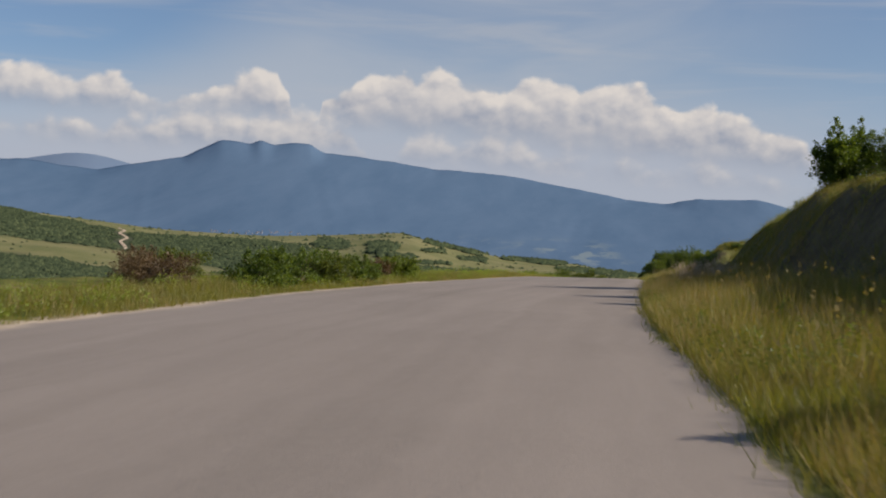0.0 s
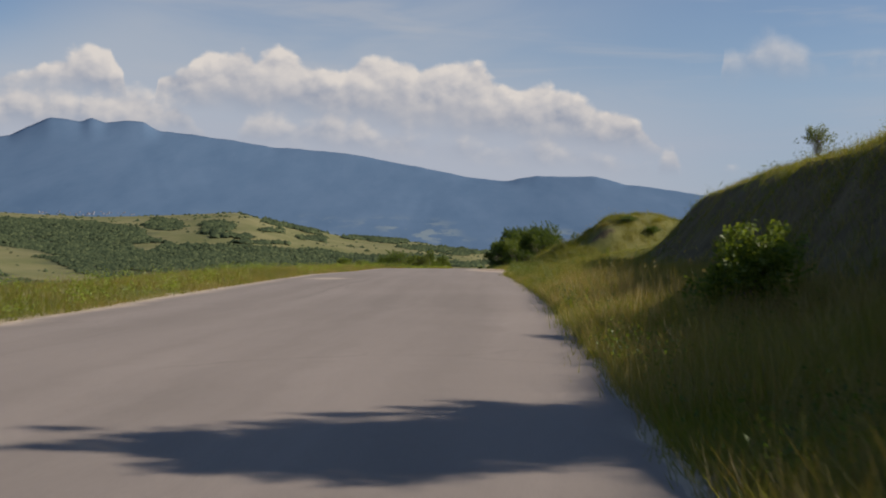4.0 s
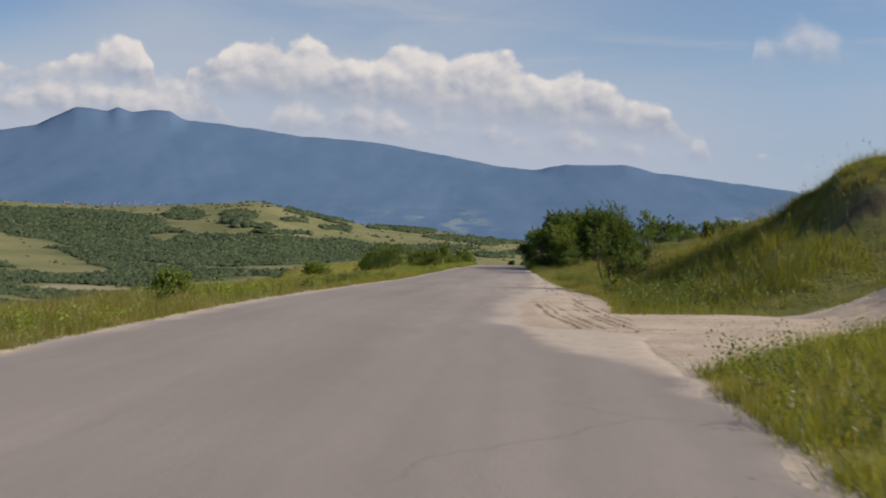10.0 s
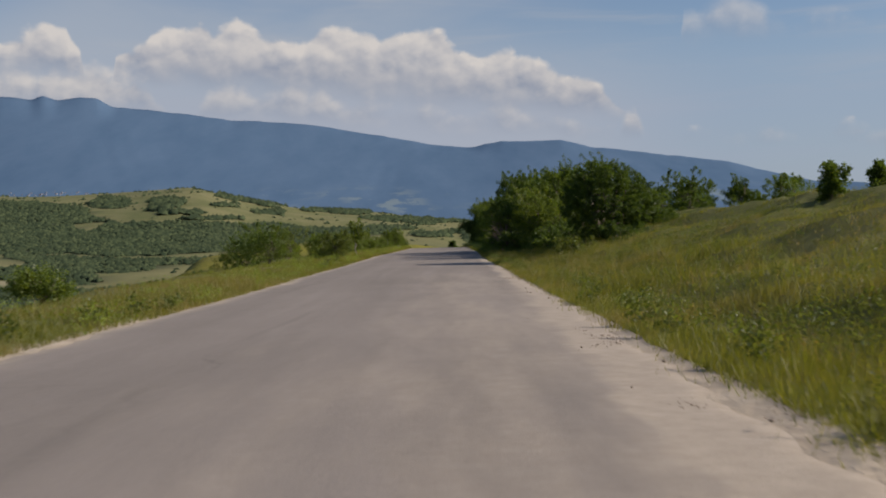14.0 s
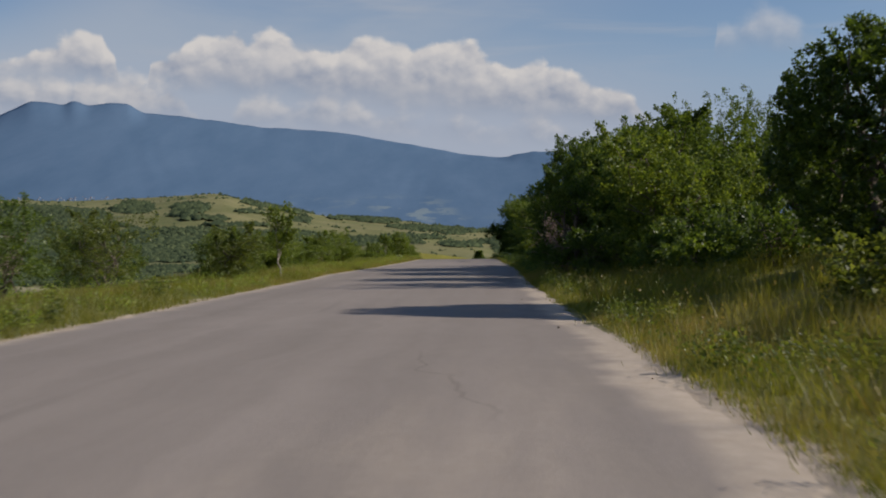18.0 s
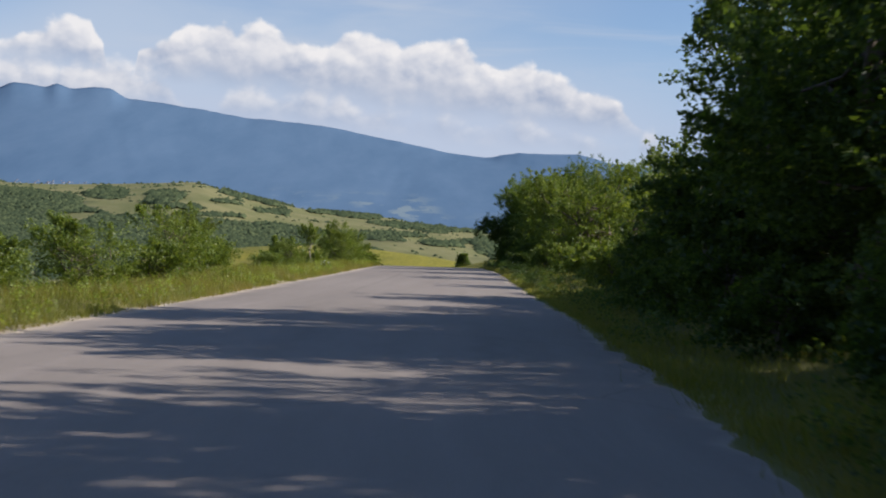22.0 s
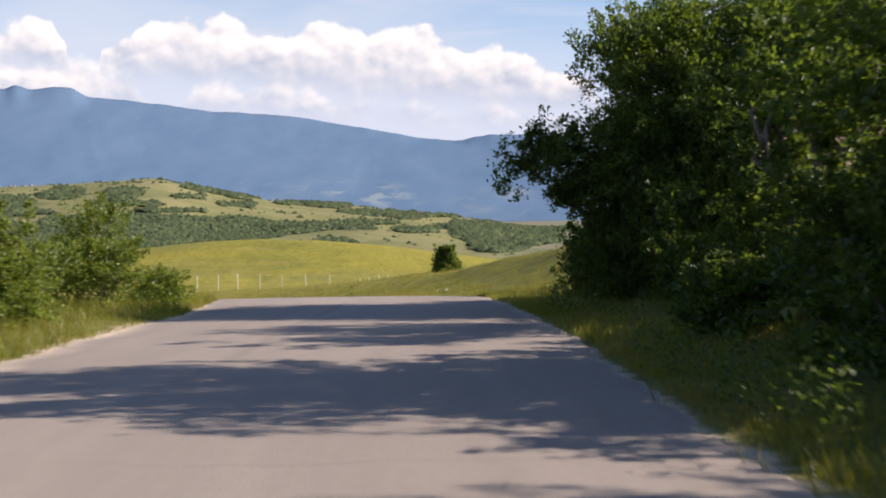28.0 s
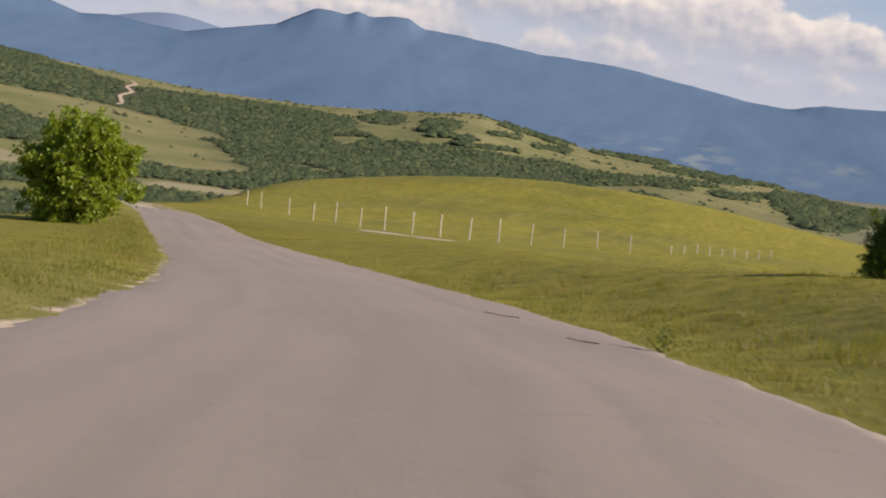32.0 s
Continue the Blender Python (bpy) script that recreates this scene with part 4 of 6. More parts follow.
def leaf_cloud(rng, centres, dirs, counts, size, spread, along, fan=0.0):
    """Leaves round twigs, each a small three-cornered blade. fan: how far side twigs spread into a flat, drooping spray."""
    idx = np.repeat(np.arange(len(centres)), counts)
    n = len(idx)
    t = rng.random(n)[:, None]
    reach = along[idx][:, None]
    flat_ = unit(np.cross(dirs, np.array([0.0, 0.0, 1.0])) + rng.normal(0, 0.25, (len(centres), 3)))
    wing = flat_[idx] * rng.choice([-1.0, 1.0], n)[:, None] * rng.random(n)[:, None] * fan * reach * (1.05 - t)
    p = centres[idx] + dirs[idx] * (t * reach) + wing - np.array([0, 0, 0.22]) * fan * t * t * reach + rng.normal(0, 1, (n, 3)) * spread * (1 - 0.45 * t)
    up = unit(rng.normal(0, 0.8, (n, 3)) + dirs[idx] * 0.9 + wing * 2.0 + np.array([0, 0, -0.1 if fan else 0.25]))
    side = unit(np.cross(up, rng.normal(0, 0.55, (n, 3)) + np.array([0.35, 0, 0.9])))
    s = (size * rng.uniform(0.6, 1.25, n))[:, None]
    verts = np.stack([p, p + up * s * 0.8 + side * s * 0.46, p + up * s * 1.05 - side * s * 0.40], 1).reshape(-1, 3)
    return verts, np.arange(n * 3).reshape(n, 3)


def tube(points, radii, sides=6):
    """A tapered limb through points."""
    points, radii = np.asarray(points, float), np.asarray(radii, float)
    ways = unit(np.gradient(points, axis=0))
    ref = np.where(np.abs(ways[:, 2:3]) > 0.9, np.array([[1.0, 0, 0]]), np.array([[0, 0, 1.0]]))
    u = unit(np.cross(ways, ref))
    v = np.cross(ways, u)
    ang = np.linspace(0, 2 * np.pi, sides, endpoint=False)
    ring = points[:, None] + radii[:, None, None] * (np.cos(ang)[None, :, None] * u[:, None] + np.sin(ang)[None, :, None] * v[:, None])
    i = np.arange(len(points) * sides).reshape(len(points), sides)
    f = np.stack([i[:-1], np.roll(i[:-1], -1, 1), np.roll(i[1:], -1, 1), i[1:]], -1).reshape(-1, 4)
    return ring.reshape(-1, 3), f


def joined(pieces):
    verts, faces, at = [], [], 0
    for v, f in pieces:
        verts.append(v)
        faces.append(np.asarray(f) + at)
        at += len(v)
    return np.concatenate(verts), np.concatenate(faces)


def bent(rng, a, b_, n=6, wob=0.06):
    t = np.linspace(0, 1, n)[:, None]
    w = rng.normal(0, wob, (n, 3)) * np.linalg.norm(b_ - a)
    w[0] = w[-1] = 0
    return a + (b_ - a) * t + w


def make_plant(seed, height, radius, low=0.15, stems=3, sprays=260, leaves=46, leaf=0.075, lean=(0, 0), shoots=6, open_=0.0, flat=0.85, bark=None, leafm=None, trunk_r=0.06, spread=0.11, taper=0.0, ball=False, apart=False):
    """Wood and crown of a small tree or bush. low: how far up the leaves begin; shoots: sprouts that stand out of the crown; open_: gaps."""
    rng = np.random.default_rng(seed)
    top = np.array([lean[0], lean[1], height])
    mid = np.array([lean[0] * 0.5, lean[1] * 0.5, height * (low + 0.5 * (1 - low))])
    half = height * (1 - low) * 0.5
    wood, ends = [], []
    lobes = []
    for i in range(max(6, stems * 4)):
        d = unit(rng.normal(0, 1, 3))
        d[2] = rng.uniform(-1.0, 1.0)
        lobes.append(mid + d * np.array([radius * 0.6, radius * 0.6, half * 0.72]))
    lobes = np.array(lobes)
    for i in range(stems):
        a = rng.uniform(0, 6.28)
        base = np.array([math.cos(a), math.sin(a), 0]) * trunk_r * (0 if stems == 1 else 1.6)
        tip = np.array([lean[0], lean[1], height * 0.72]) + np.array([math.cos(a), math.sin(a), 0]) * radius * (0.15 if stems == 1 else 0.4)
        pts = bent(rng, base, tip, 7, 0.025 if stems == 1 else 0.06)
        wood.append(tube(pts, np.linspace(trunk_r, trunk_r * 0.25, 7), 6))
        for j in range(5):
            k_ = rng.integers(2, 6)
            goal = lobes[rng.integers(len(lobes))] + rng.normal(0, 0.12 * radius, 3)
            br = bent(rng, pts[k_], goal, 5)
            wood.append(tube(br, np.linspace(trunk_r * 0.42, trunk_r * 0.12, 5), 4))
            ends.append(br[-1])
    # sprays of leaves: most near the outside of the lobes
    n = sprays
    lobe = lobes[rng.integers(len(lobes), size=n)]
    d = unit(rng.normal(0, 1, (n, 3)))
    r = rng.uniform(0.25, 1.0, n)[:, None] ** 0.6
    c = lobe + d * r * np.array([radius * 0.52, radius * 0.52, half * 0.42])
    c[:, 2] = np.maximum(c[:, 2], height * low * 0.5 + rng.uniform(0, 0.25, n))
    if ball:
        bulge = 1 + 0.14 * value_noise(d[:, 0] * 2.2 + seed, d[:, 2] * 2.2 + d[:, 1] * 2.2, seed, 2)[:, None]
        c = np.array([0, 0, height * 0.46]) + d * bulge * rng.uniform(0.5, 1.0, n)[:, None] ** 0.5 * np.array([radius, radius, height * 0.5])
        c[:, 2] = np.maximum(c[:, 2], rng.uniform(0.05, 0.35, n))
    if taper:
        up_ = rng.random(n) ** 1.25 * 0.96
        round_ = rng.uniform(0, 6.283, n)
        wide_ = radius * (1 - up_) ** taper * np.sqrt(rng.uniform(0.15, 1, n)) * (1 + 0.18 * np.sin(3 * round_ + 7 * up_))
        c = np.stack([np.cos(round_) * wide_ + lean[0] * up_, np.sin(round_) * wide_ + lean[1] * up_, up_ * height], -1)
    if open_ > 0:
        gap = value_noise(c[:, 0] / (0.5 * radius) + seed, c[:, 2] / (0.5 * radius) + c[:, 1] / radius, seed, 2)
        c = c[gap > -1 + 1.2 * open_]
    out = unit(c - mid * np.array([1, 1, 0.75])) * flat + np.array([0, 0, 0.35]) + rng.normal(0, 0.35, (len(c), 3))
    out = unit(out)
    along = rng.uniform(0.35, 0.85, len(c)) * (0.45 + 0.25 * height / 3)
    # sprouts, from the ends of boughs
    ends = np.array(ends)
    high = ends[ends[:, 2] > 0.45 * height] if (ends[:, 2] > 0.45 * height).any() else ends
    for i in range(shoots):
        s0 = high[rng.integers(len(high))]
        s1 = np.array([s0[0] + rng.normal(0, 0.10) * height, s0[1] + rng.normal(0, 0.10) * height, max(s0[2] + 0.15 * height, height * rng.uniform(0.92, 1.10))])
        pts = bent(rng, s0, s1, 6, 0.04)
        wood.append(tube(pts, np.linspace(0.012, 0.004, 6), 3))
        c = np.concatenate([c, pts[2:]])
        out = np.concatenate([out, np.repeat(unit(s1 - s0)[None], 4, 0) + rng.normal(0, 0.4, (4, 3))])
        along = np.concatenate([along, np.full(4, 0.05 * height)])
    counts = np.maximum(4, (1.55 * leaves * rng.uniform(0.6, 1.3, len(c)))).astype(int)
    lv, lf = leaf_cloud(rng, c - out * along[:, None] * 0.35, out, counts, leaf * (0.8 if ball else 0.88), spread * 0.45, along * (0.5 if ball else 1.0), 0.62)
    crown = mesh_of("crown", lv, None, lf, mat=leafm or LEAF_GREEN)
    if apart:
        kinds = (["trunk"] + ["branch"] * 5) * stems + ["shoot"] * shoots
        return [mesh_of(n_, v, f, mat=bark or BARK, smooth=True) for n_, (v, f) in zip(kinds, wood)] + [crown]
    wv, wf = joined(wood)
    return mesh_of("trunk", wv, wf, mat=bark or BARK, smooth=True), crown


def plant(name, place, label, category, group="", turn=0.0, sink=0.05, **how):
    x, y = place
    meshes = make_plant(apart=name == "sapling", **how)
    ob = thing(name, (x, y, ground_at(x, y) - sink), label, category, group, turn)
    trunk = ob
    for me in meshes:
        kind = me.name.split(".")[0]
        made = part(kind, me, trunk if kind in ("branch", "shoot") else ob)
        trunk = made if kind == "trunk" else trunk
    return ob


def again(ob, place, turn, size):
    x, y = place
    c = copy_thing(ob, pose(x, y, ground_at(x, y) - 0.05, 0, 0, turn))
    c.scale = (size, size, size)
    return c


# the trees on the right, from the lone round one to the bend
HEDGE = "trees along the road edge"
plant("tree", (4.75, 166.8), "round dense dark green tree with leaves down to the grass", "tree", HEDGE, seed=1, ball=True, height=3.75, radius=2.2, low=0.0, stems=4,
      sprays=1300, leaves=40, leaf=0.085, shoots=0, leafm=LEAF_DARK, trunk_r=0.10)
plant("tree", (3.0, 178.0), "bright green roadside tree with a broken outline", "tree", HEDGE, seed=2, height=3.05, radius=2.2, low=0.08, stems=5, sprays=480, leaves=46,
      leaf=0.085, shoots=9, open_=0.4, leafm=LEAF_FRESH, trunk_r=0.08)
plant("tree", (1.3, 183.5), "leafy green roadside tree leaning towards the asphalt", "tree", HEDGE, seed=3, height=2.7, radius=1.6, low=0.06, stems=5, sprays=420, leaves=44,
      leaf=0.085, shoots=6, open_=0.35, leafm=LEAF_GREEN, trunk_r=0.07)
plant("tree", (4.3, 183.0), "tall green tree with upright sprouts over its crown", "tree", HEDGE, seed=4, height=3.6, radius=2.3, low=0.08, stems=4, sprays=560, leaves=46,
      leaf=0.092, shoots=12, open_=0.4, leafm=LEAF_GREEN, trunk_r=0.10)
plant("tree", (4.1, 190.2), "dark green tree with sunlit sprays standing over dead brush", "tree", HEDGE, seed=5, height=4.3, radius=2.2, low=0.10, stems=4, sprays=760, leaves=46,
      leaf=0.092, shoots=8, open_=0.12, leafm=LEAF_GREEN, trunk_r=0.10)
plant("tree", (2.75, 197.0), "dense dark green tree shading the road", "tree", HEDGE, seed=6, open_=0.08, height=4.9, radius=2.5, low=0.06, stems=4, sprays=800, leaves=46, leaf=0.092, shoots=8,
      leafm=LEAF_DARK, trunk_r=0.11)
plant("tree", (2.85, 202.0), "tall dense dark tree with ragged top", "tree", HEDGE, seed=7, open_=0.08, height=5.0, radius=2.1, low=0.05, stems=4, sprays=760, leaves=46, leaf=0.092, shoots=10,
      leafm=LEAF_DARK, trunk_r=0.11)
plant("tree", (3.9, 210.5), "tall dark green tree with a high leafy crown", "tree", HEDGE, seed=8, open_=0.55, height=3.5, radius=1.9, low=0.05, stems=4, sprays=620, leaves=46, leaf=0.092, shoots=10,
      leafm=LEAF_DARK, trunk_r=0.12)
plant("tree", (3.6, 218.5), "sunlit green tree with loose airy branches", "tree", HEDGE, seed=9, height=2.35, radius=1.5, low=0.08, stems=5, sprays=190, leaves=36, leaf=0.085, shoots=12,
      open_=0.6, leafm=LEAF_FRESH, trunk_r=0.08)
plant("tree", (4.9, 226.5), "airy green tree with many upright shoots", "tree", HEDGE, seed=10, height=3.7, radius=2.1, low=0.10, stems=5, sprays=200, leaves=36, leaf=0.085, shoots=14,
      open_=0.6, leafm=LEAF_FRESH, trunk_r=0.08)
plant("tree", (3.0, 233.5), "bright green spreading tree in full sun", "tree", HEDGE, seed=11, height=3.6, radius=2.2, low=0.08, stems=5, sprays=300, leaves=40, leaf=0.085, shoots=12,
      open_=0.4, leafm=LEAF_FRESH, trunk_r=0.09)
plant("tree", (2.6, 240.5), "broad green tree with low spreading boughs", "tree", HEDGE, seed=12, height=3.9, radius=2.3, low=0.05, stems=5, sprays=460, leaves=42, leaf=0.088, shoots=10,
      open_=0.35, leafm=LEAF_FRESH, trunk_r=0.10)
plant("tree", (2.4, 248.9), "dense green tree at the road edge", "tree", HEDGE, seed=13, open_=0.15, height=4.3, radius=2.3, low=0.05, stems=5, sprays=600, leaves=46, leaf=0.092, shoots=9,
      leafm=LEAF_GREEN, trunk_r=0.11)
plant("tree", (2.3, 254.5), "dense dark tree with sunlit sprays above the verge", "tree", HEDGE, seed=14, open_=0.75, height=3.4, radius=2.3, low=0.05, stems=4, sprays=440, leaves=44, leaf=0.092, shoots=9,
      leafm=LEAF_DARK, trunk_r=0.12)
hanging = plant("tree", (2.35, 260.8), "dark tree with a bough hanging over the road", "tree", HEDGE, seed=15, height=5.0, radius=2.4, low=0.26, stems=6, sprays=1500, leaves=46, leaf=0.075, shoots=8,
      open_=0.2, leafm=LEAF_DARK, trunk_r=0.13, lean=(-0.2, 0.3))


def bough(seed, start, end, arch, sprays, leaves, leaf, spread):
    """A limb with side twigs and hanging leaves: wood, leaves."""
    rng = np.random.default_rng(seed)
    t = np.linspace(0, 1, 10)[:, None]
    line = np.array(start) + (np.array(end) - np.array(start)) * t + np.array([0, 0, arch]) * 4 * t * (1 - t) + rng.normal(0, 0.05, (10, 3)) * t
    wood, tips = [tube(line, np.linspace(0.05, 0.008, 10), 6)], []
    for i in range(26):
        j = rng.integers(2, 10)
        tip = line[j] + np.array([rng.uniform(-0.75, 0.2), rng.uniform(-0.7, 0.7), rng.uniform(-0.65, 0.45)])
        twig = bent(rng, line[j], tip, 5, 0.06)
        wood.append(tube(twig, np.linspace(0.014, 0.003, 5), 4))
        tips.extend(twig[1:])
    tips = np.array(tips)
    c = tips[rng.integers(len(tips), size=sprays)] + rng.normal(0, 0.09, (sprays, 3))
    way = unit(np.array([-0.5, 0, -0.35]) + rng.normal(0, 0.6, (sprays, 3)))
    v, f = leaf_cloud(rng, c, way, np.full(sprays, leaves * 2), leaf * 0.85, spread, np.full(sprays, 0.22), 0.5)
    return (*joined(wood), v, f)


for seed_, start_, end_, arch_, n_ in ((151, (0.0, 0.0, 2.4), (-2.9, 0.4, 2.2), 0.4, 230), (152, (0.0, 0.3, 2.0), (-2.3, 0.7, 1.75), 0.25, 170)):
    wood_v, wood_f, leaf_v, leaf_f = bough(seed_, start_, end_, arch_, n_, 22, 0.085, 0.07)
    limb = part("bough", mesh_of("bough", wood_v, wood_f, mat=BARK, smooth=True), hanging, "dark bough reaching over the road")
    part("hanging_foliage", mesh_of("hanging_foliage", leaf_v, None, leaf_f, mat=LEAF_DARK), limb)
plant("tree", (3.2, 263.6), "dark dense tree where the wood ends at the bend", "tree", HEDGE, seed=16, open_=0.1, height=5.2, radius=2.2, low=0.05, stems=4, sprays=620, leaves=46, leaf=0.092, shoots=6, leafm=LEAF_DARK, trunk_r=0.11)
# out of view; placed to cast a shadow on the road
plant("tree", (5.4, 270.6), "small unseen tree past the wood, placed for its shadow", "tree", HEDGE, seed=17, height=3.3, radius=1.2, low=0.05, stems=3, sprays=240, leaves=44, leaf=0.085, shoots=6, leafm=LEAF_GREEN, trunk_r=0.08)
# mostly hidden second row, largely added to shade the verge and road
for n_, (px, py, ph, pr, lm) in enumerate(((6.8, 180.5, 2.5, 2.0, LEAF_DARK), (6.6, 190.6, 4.6, 2.4, LEAF_DARK), (7.2, 204, 2.9, 2.6, LEAF_DARK), (8.0, 214, 2.2, 2.3, LEAF_GREEN),
                                           (8.6, 225, 2.4, 1.8, LEAF_GREEN), (8.0, 236, 2.6, 1.9, LEAF_GREEN), (6.8, 186.5, 2.8, 2.2, LEAF_DARK), (7.0, 197.0, 4.0, 2.3, LEAF_DARK), (6.2, 243, 4.0, 2.2, LEAF_DARK), (6.6, 200.0, 4.3, 2.3, LEAF_DARK), (7.0, 208.0, 2.8, 2.2, LEAF_DARK), (6.6, 248, 3.8, 2.4, LEAF_DARK), (6.2, 254.5, 2.0, 1.8, LEAF_DARK), (4.6, 259.2, 4.8, 2.0, LEAF_DARK), (5.2, 204.6, 4.2, 2.2, LEAF_DARK), (5.4, 199.0, 4.6, 2.2, LEAF_DARK), (5.6, 194.0, 4.7, 2.1, LEAF_DARK), (5.6, 261.5, 5.6, 2.3, LEAF_DARK), (6.2, 263.4, 5.6, 2.1, LEAF_DARK), (4.4, 262.4, 5.2, 2.1, LEAF_DARK))):
    plant("tree", (px, py), "mostly hidden green tree added behind the road trees for shade", "tree", "second row of trees", seed=30 + n_, height=ph, radius=pr, low=0.06, stems=4,
          sprays=360, leaves=30, leaf=0.085, shoots=6, leafm=lm, trunk_r=0.10, spread=0.14)

# low bushes under and between them
UNDER = "bushes under the trees"
# several of the dark ones are added to shade the verge
for n_, (px, py, ph, pr, lm) in enumerate(((2.8, 160.8, 0.65, 0.9, LEAF_OLIVE), (2.7, 172.5, 0.7, 0.9, LEAF_GREEN), (4.9, 162.8, 0.9, 1.1, LEAF_DARK), (3.6, 170.4, 1.2, 1.2, LEAF_DARK), (3.2, 174.4, 1.2, 1.0, LEAF_DARK), (1.25, 262.4, 2.6, 1.2, LEAF_DARK), (1.5, 259.6, 2.2, 1.0, LEAF_DARK), (1.0, 265.0, 1.4, 0.9, LEAF_DARK), (6.9, 167.0, 0.9, 1.2, LEAF_DARK), (2.5, 175.2, 1.0, 1.0, LEAF_GREEN), (3.3, 193.0, 1.6, 1.2, LEAF_DARK), (3.4, 203.0, 2.0, 1.4, LEAF_DARK), (6.6, 172.0, 1.1, 1.3, LEAF_DARK), (1.5, 180.5, 1.2, 0.9, LEAF_DARK), (2.9, 186.2, 1.3, 0.9, LEAF_GREEN),
                                           (1.6, 200.0, 1.3, 1.0, LEAF_DARK), (1.5, 207.0, 1.4, 1.0, LEAF_DARK), (1.9, 214.5, 1.0, 0.9, LEAF_FRESH), (2.2, 222.0, 1.0, 1.0, LEAF_FRESH),
                                           (1.9, 229.5, 1.0, 0.9, LEAF_FRESH), (1.6, 236.5, 1.1, 0.9, LEAF_FRESH), (2.6, 244.0, 2.0, 1.3, LEAF_GREEN), (1.6, 251.0, 1.8, 1.1, LEAF_DARK), (3.0, 257.0, 1.8, 1.5, LEAF_DARK), (3.2, 250.5, 1.5, 1.4, LEAF_DARK), (2.6, 262.5, 2.2, 1.4, LEAF_DARK), (3.0, 207.0, 2.0, 1.4, LEAF_DARK), (3.0, 199.5, 2.0, 1.4, LEAF_DARK), (3.6, 214.0, 1.4, 1.3, LEAF_FRESH), (4.0, 187.0, 2.0, 1.4, LEAF_DARK), (2.5, 191.6, 1.9, 1.1, LEAF_DARK), (2.2, 194.4, 1.9, 1.1, LEAF_DARK), (1.5, 193.0, 0.8, 0.7, LEAF_DARK), (1.4, 196.6, 0.9, 0.8, LEAF_DARK), (1.4, 203.6, 0.9, 0.8, LEAF_DARK), (0.9, 245.6, 0.75, 0.6, LEAF_DARK), (1.1, 248.6, 0.8, 0.7, LEAF_DARK), (0.8, 252.8, 0.75, 0.6, LEAF_DARK),
                                           (1.3, 257.5, 1.0, 0.8, LEAF_DARK), (0.9, 264.0, 0.8, 0.7, LEAF_OLIVE), (2.6, 253.8, 1.4, 1.2, LEAF_DARK), (2.2, 259.6, 2.2, 1.4, LEAF_DARK), (1.1, 261.8, 1.9, 1.2, LEAF_DARK), (1.9, 261.2, 2.6, 1.6, LEAF_DARK), (2.5, 247.0, 1.9, 1.4, LEAF_DARK), (4.4, 261.0, 2.8, 1.6, LEAF_DARK), (3.4, 205.2, 2.1, 1.4, LEAF_DARK), (3.3, 209.0, 2.2, 1.4, LEAF_DARK), (2.0, 255.6, 1.2, 1.0, LEAF_DARK), (2.0, 252.2, 1.3, 1.1, LEAF_DARK), (1.9, 258.6, 1.4, 1.0, LEAF_DARK), (1.9, 249.2, 1.4, 1.1, LEAF_DARK), (1.6, 264.5, 1.9, 1.0, LEAF_DARK), (1.9, 266.0, 1.8, 1.0, LEAF_DARK))):
    plant("bush", (px, py), "olive green undergrowth bush at the foot of trees", "bush", UNDER, seed=60 + n_, height=ph, radius=pr, low=0.0, stems=6, sprays=int(150 * max(1, 0.85 * ph)), leaves=34, leaf=0.075,
          shoots=5, leafm=lm, trunk_r=0.025, spread=0.09)


def dead_brush(seed, place, height, width, label, mat, stems=60, thick=1.0):
    rng = np.random.default_rng(seed)
    ob = thing("dead_brush", (*place, ground_at(*place) - 0.03), label, "bush", "dead brush")
    for piece in range(3):
        pieces = []
        for i in range(stems // 3):
            a = rng.uniform(0, 6.28)
            base = np.array([math.cos(a), math.sin(a), 0]) * rng.uniform(0, 0.3) * width
            tip = np.array([math.cos(a), math.sin(a), 0]) * rng.uniform(0.3, 1.0) * width + np.array([0, 0, rng.uniform(0.45, 1.0) * height])
            pts = bent(rng, base, tip, 7, 0.07)
            pieces.append(tube(pts, np.linspace(0.010, 0.0025, 7) * thick * (1 + height * 0.25), 4))
            for j in range(6):
                k_ = rng.integers(2, 6)
                end = pts[k_] + rng.normal(0, 0.22, 3) * height * 0.7 + np.array([0, 0, 0.06])
                pieces.append(tube(bent(rng, pts[k_], end, 4, 0.09), np.linspace(0.005, 0.0018, 4) * thick * (1 + height * 0.25), 3))
        v, f = joined(pieces)
        part("tangle", mesh_of("tangle", v, f, mat=mat, smooth=True), ob)
    return ob


dead_brush(80, (1.3, 187.8), 2.35, 1.15, "brown leafless dead brush under the roadside trees", BRUSH, 105, 1.2)
dead_brush(81, (1.8, 190.0), 2.0, 1.1, "brown leafless dead brush beside the road", BRUSH, 84, 1.5)
dead_brush(82, (1.15, 35.2), 0.75, 0.5, "pale dry weed stalks on the bank", STALK, 45)
dead_brush(83, (1.7, 37.4), 0.8, 0.6, "pale dry weed stalks tangled on the bank", STALK, 45)
dead_brush(84, (2.0, 33.2), 0.7, 0.5, "pale dry weed stalks by the asphalt", STALK, 36)

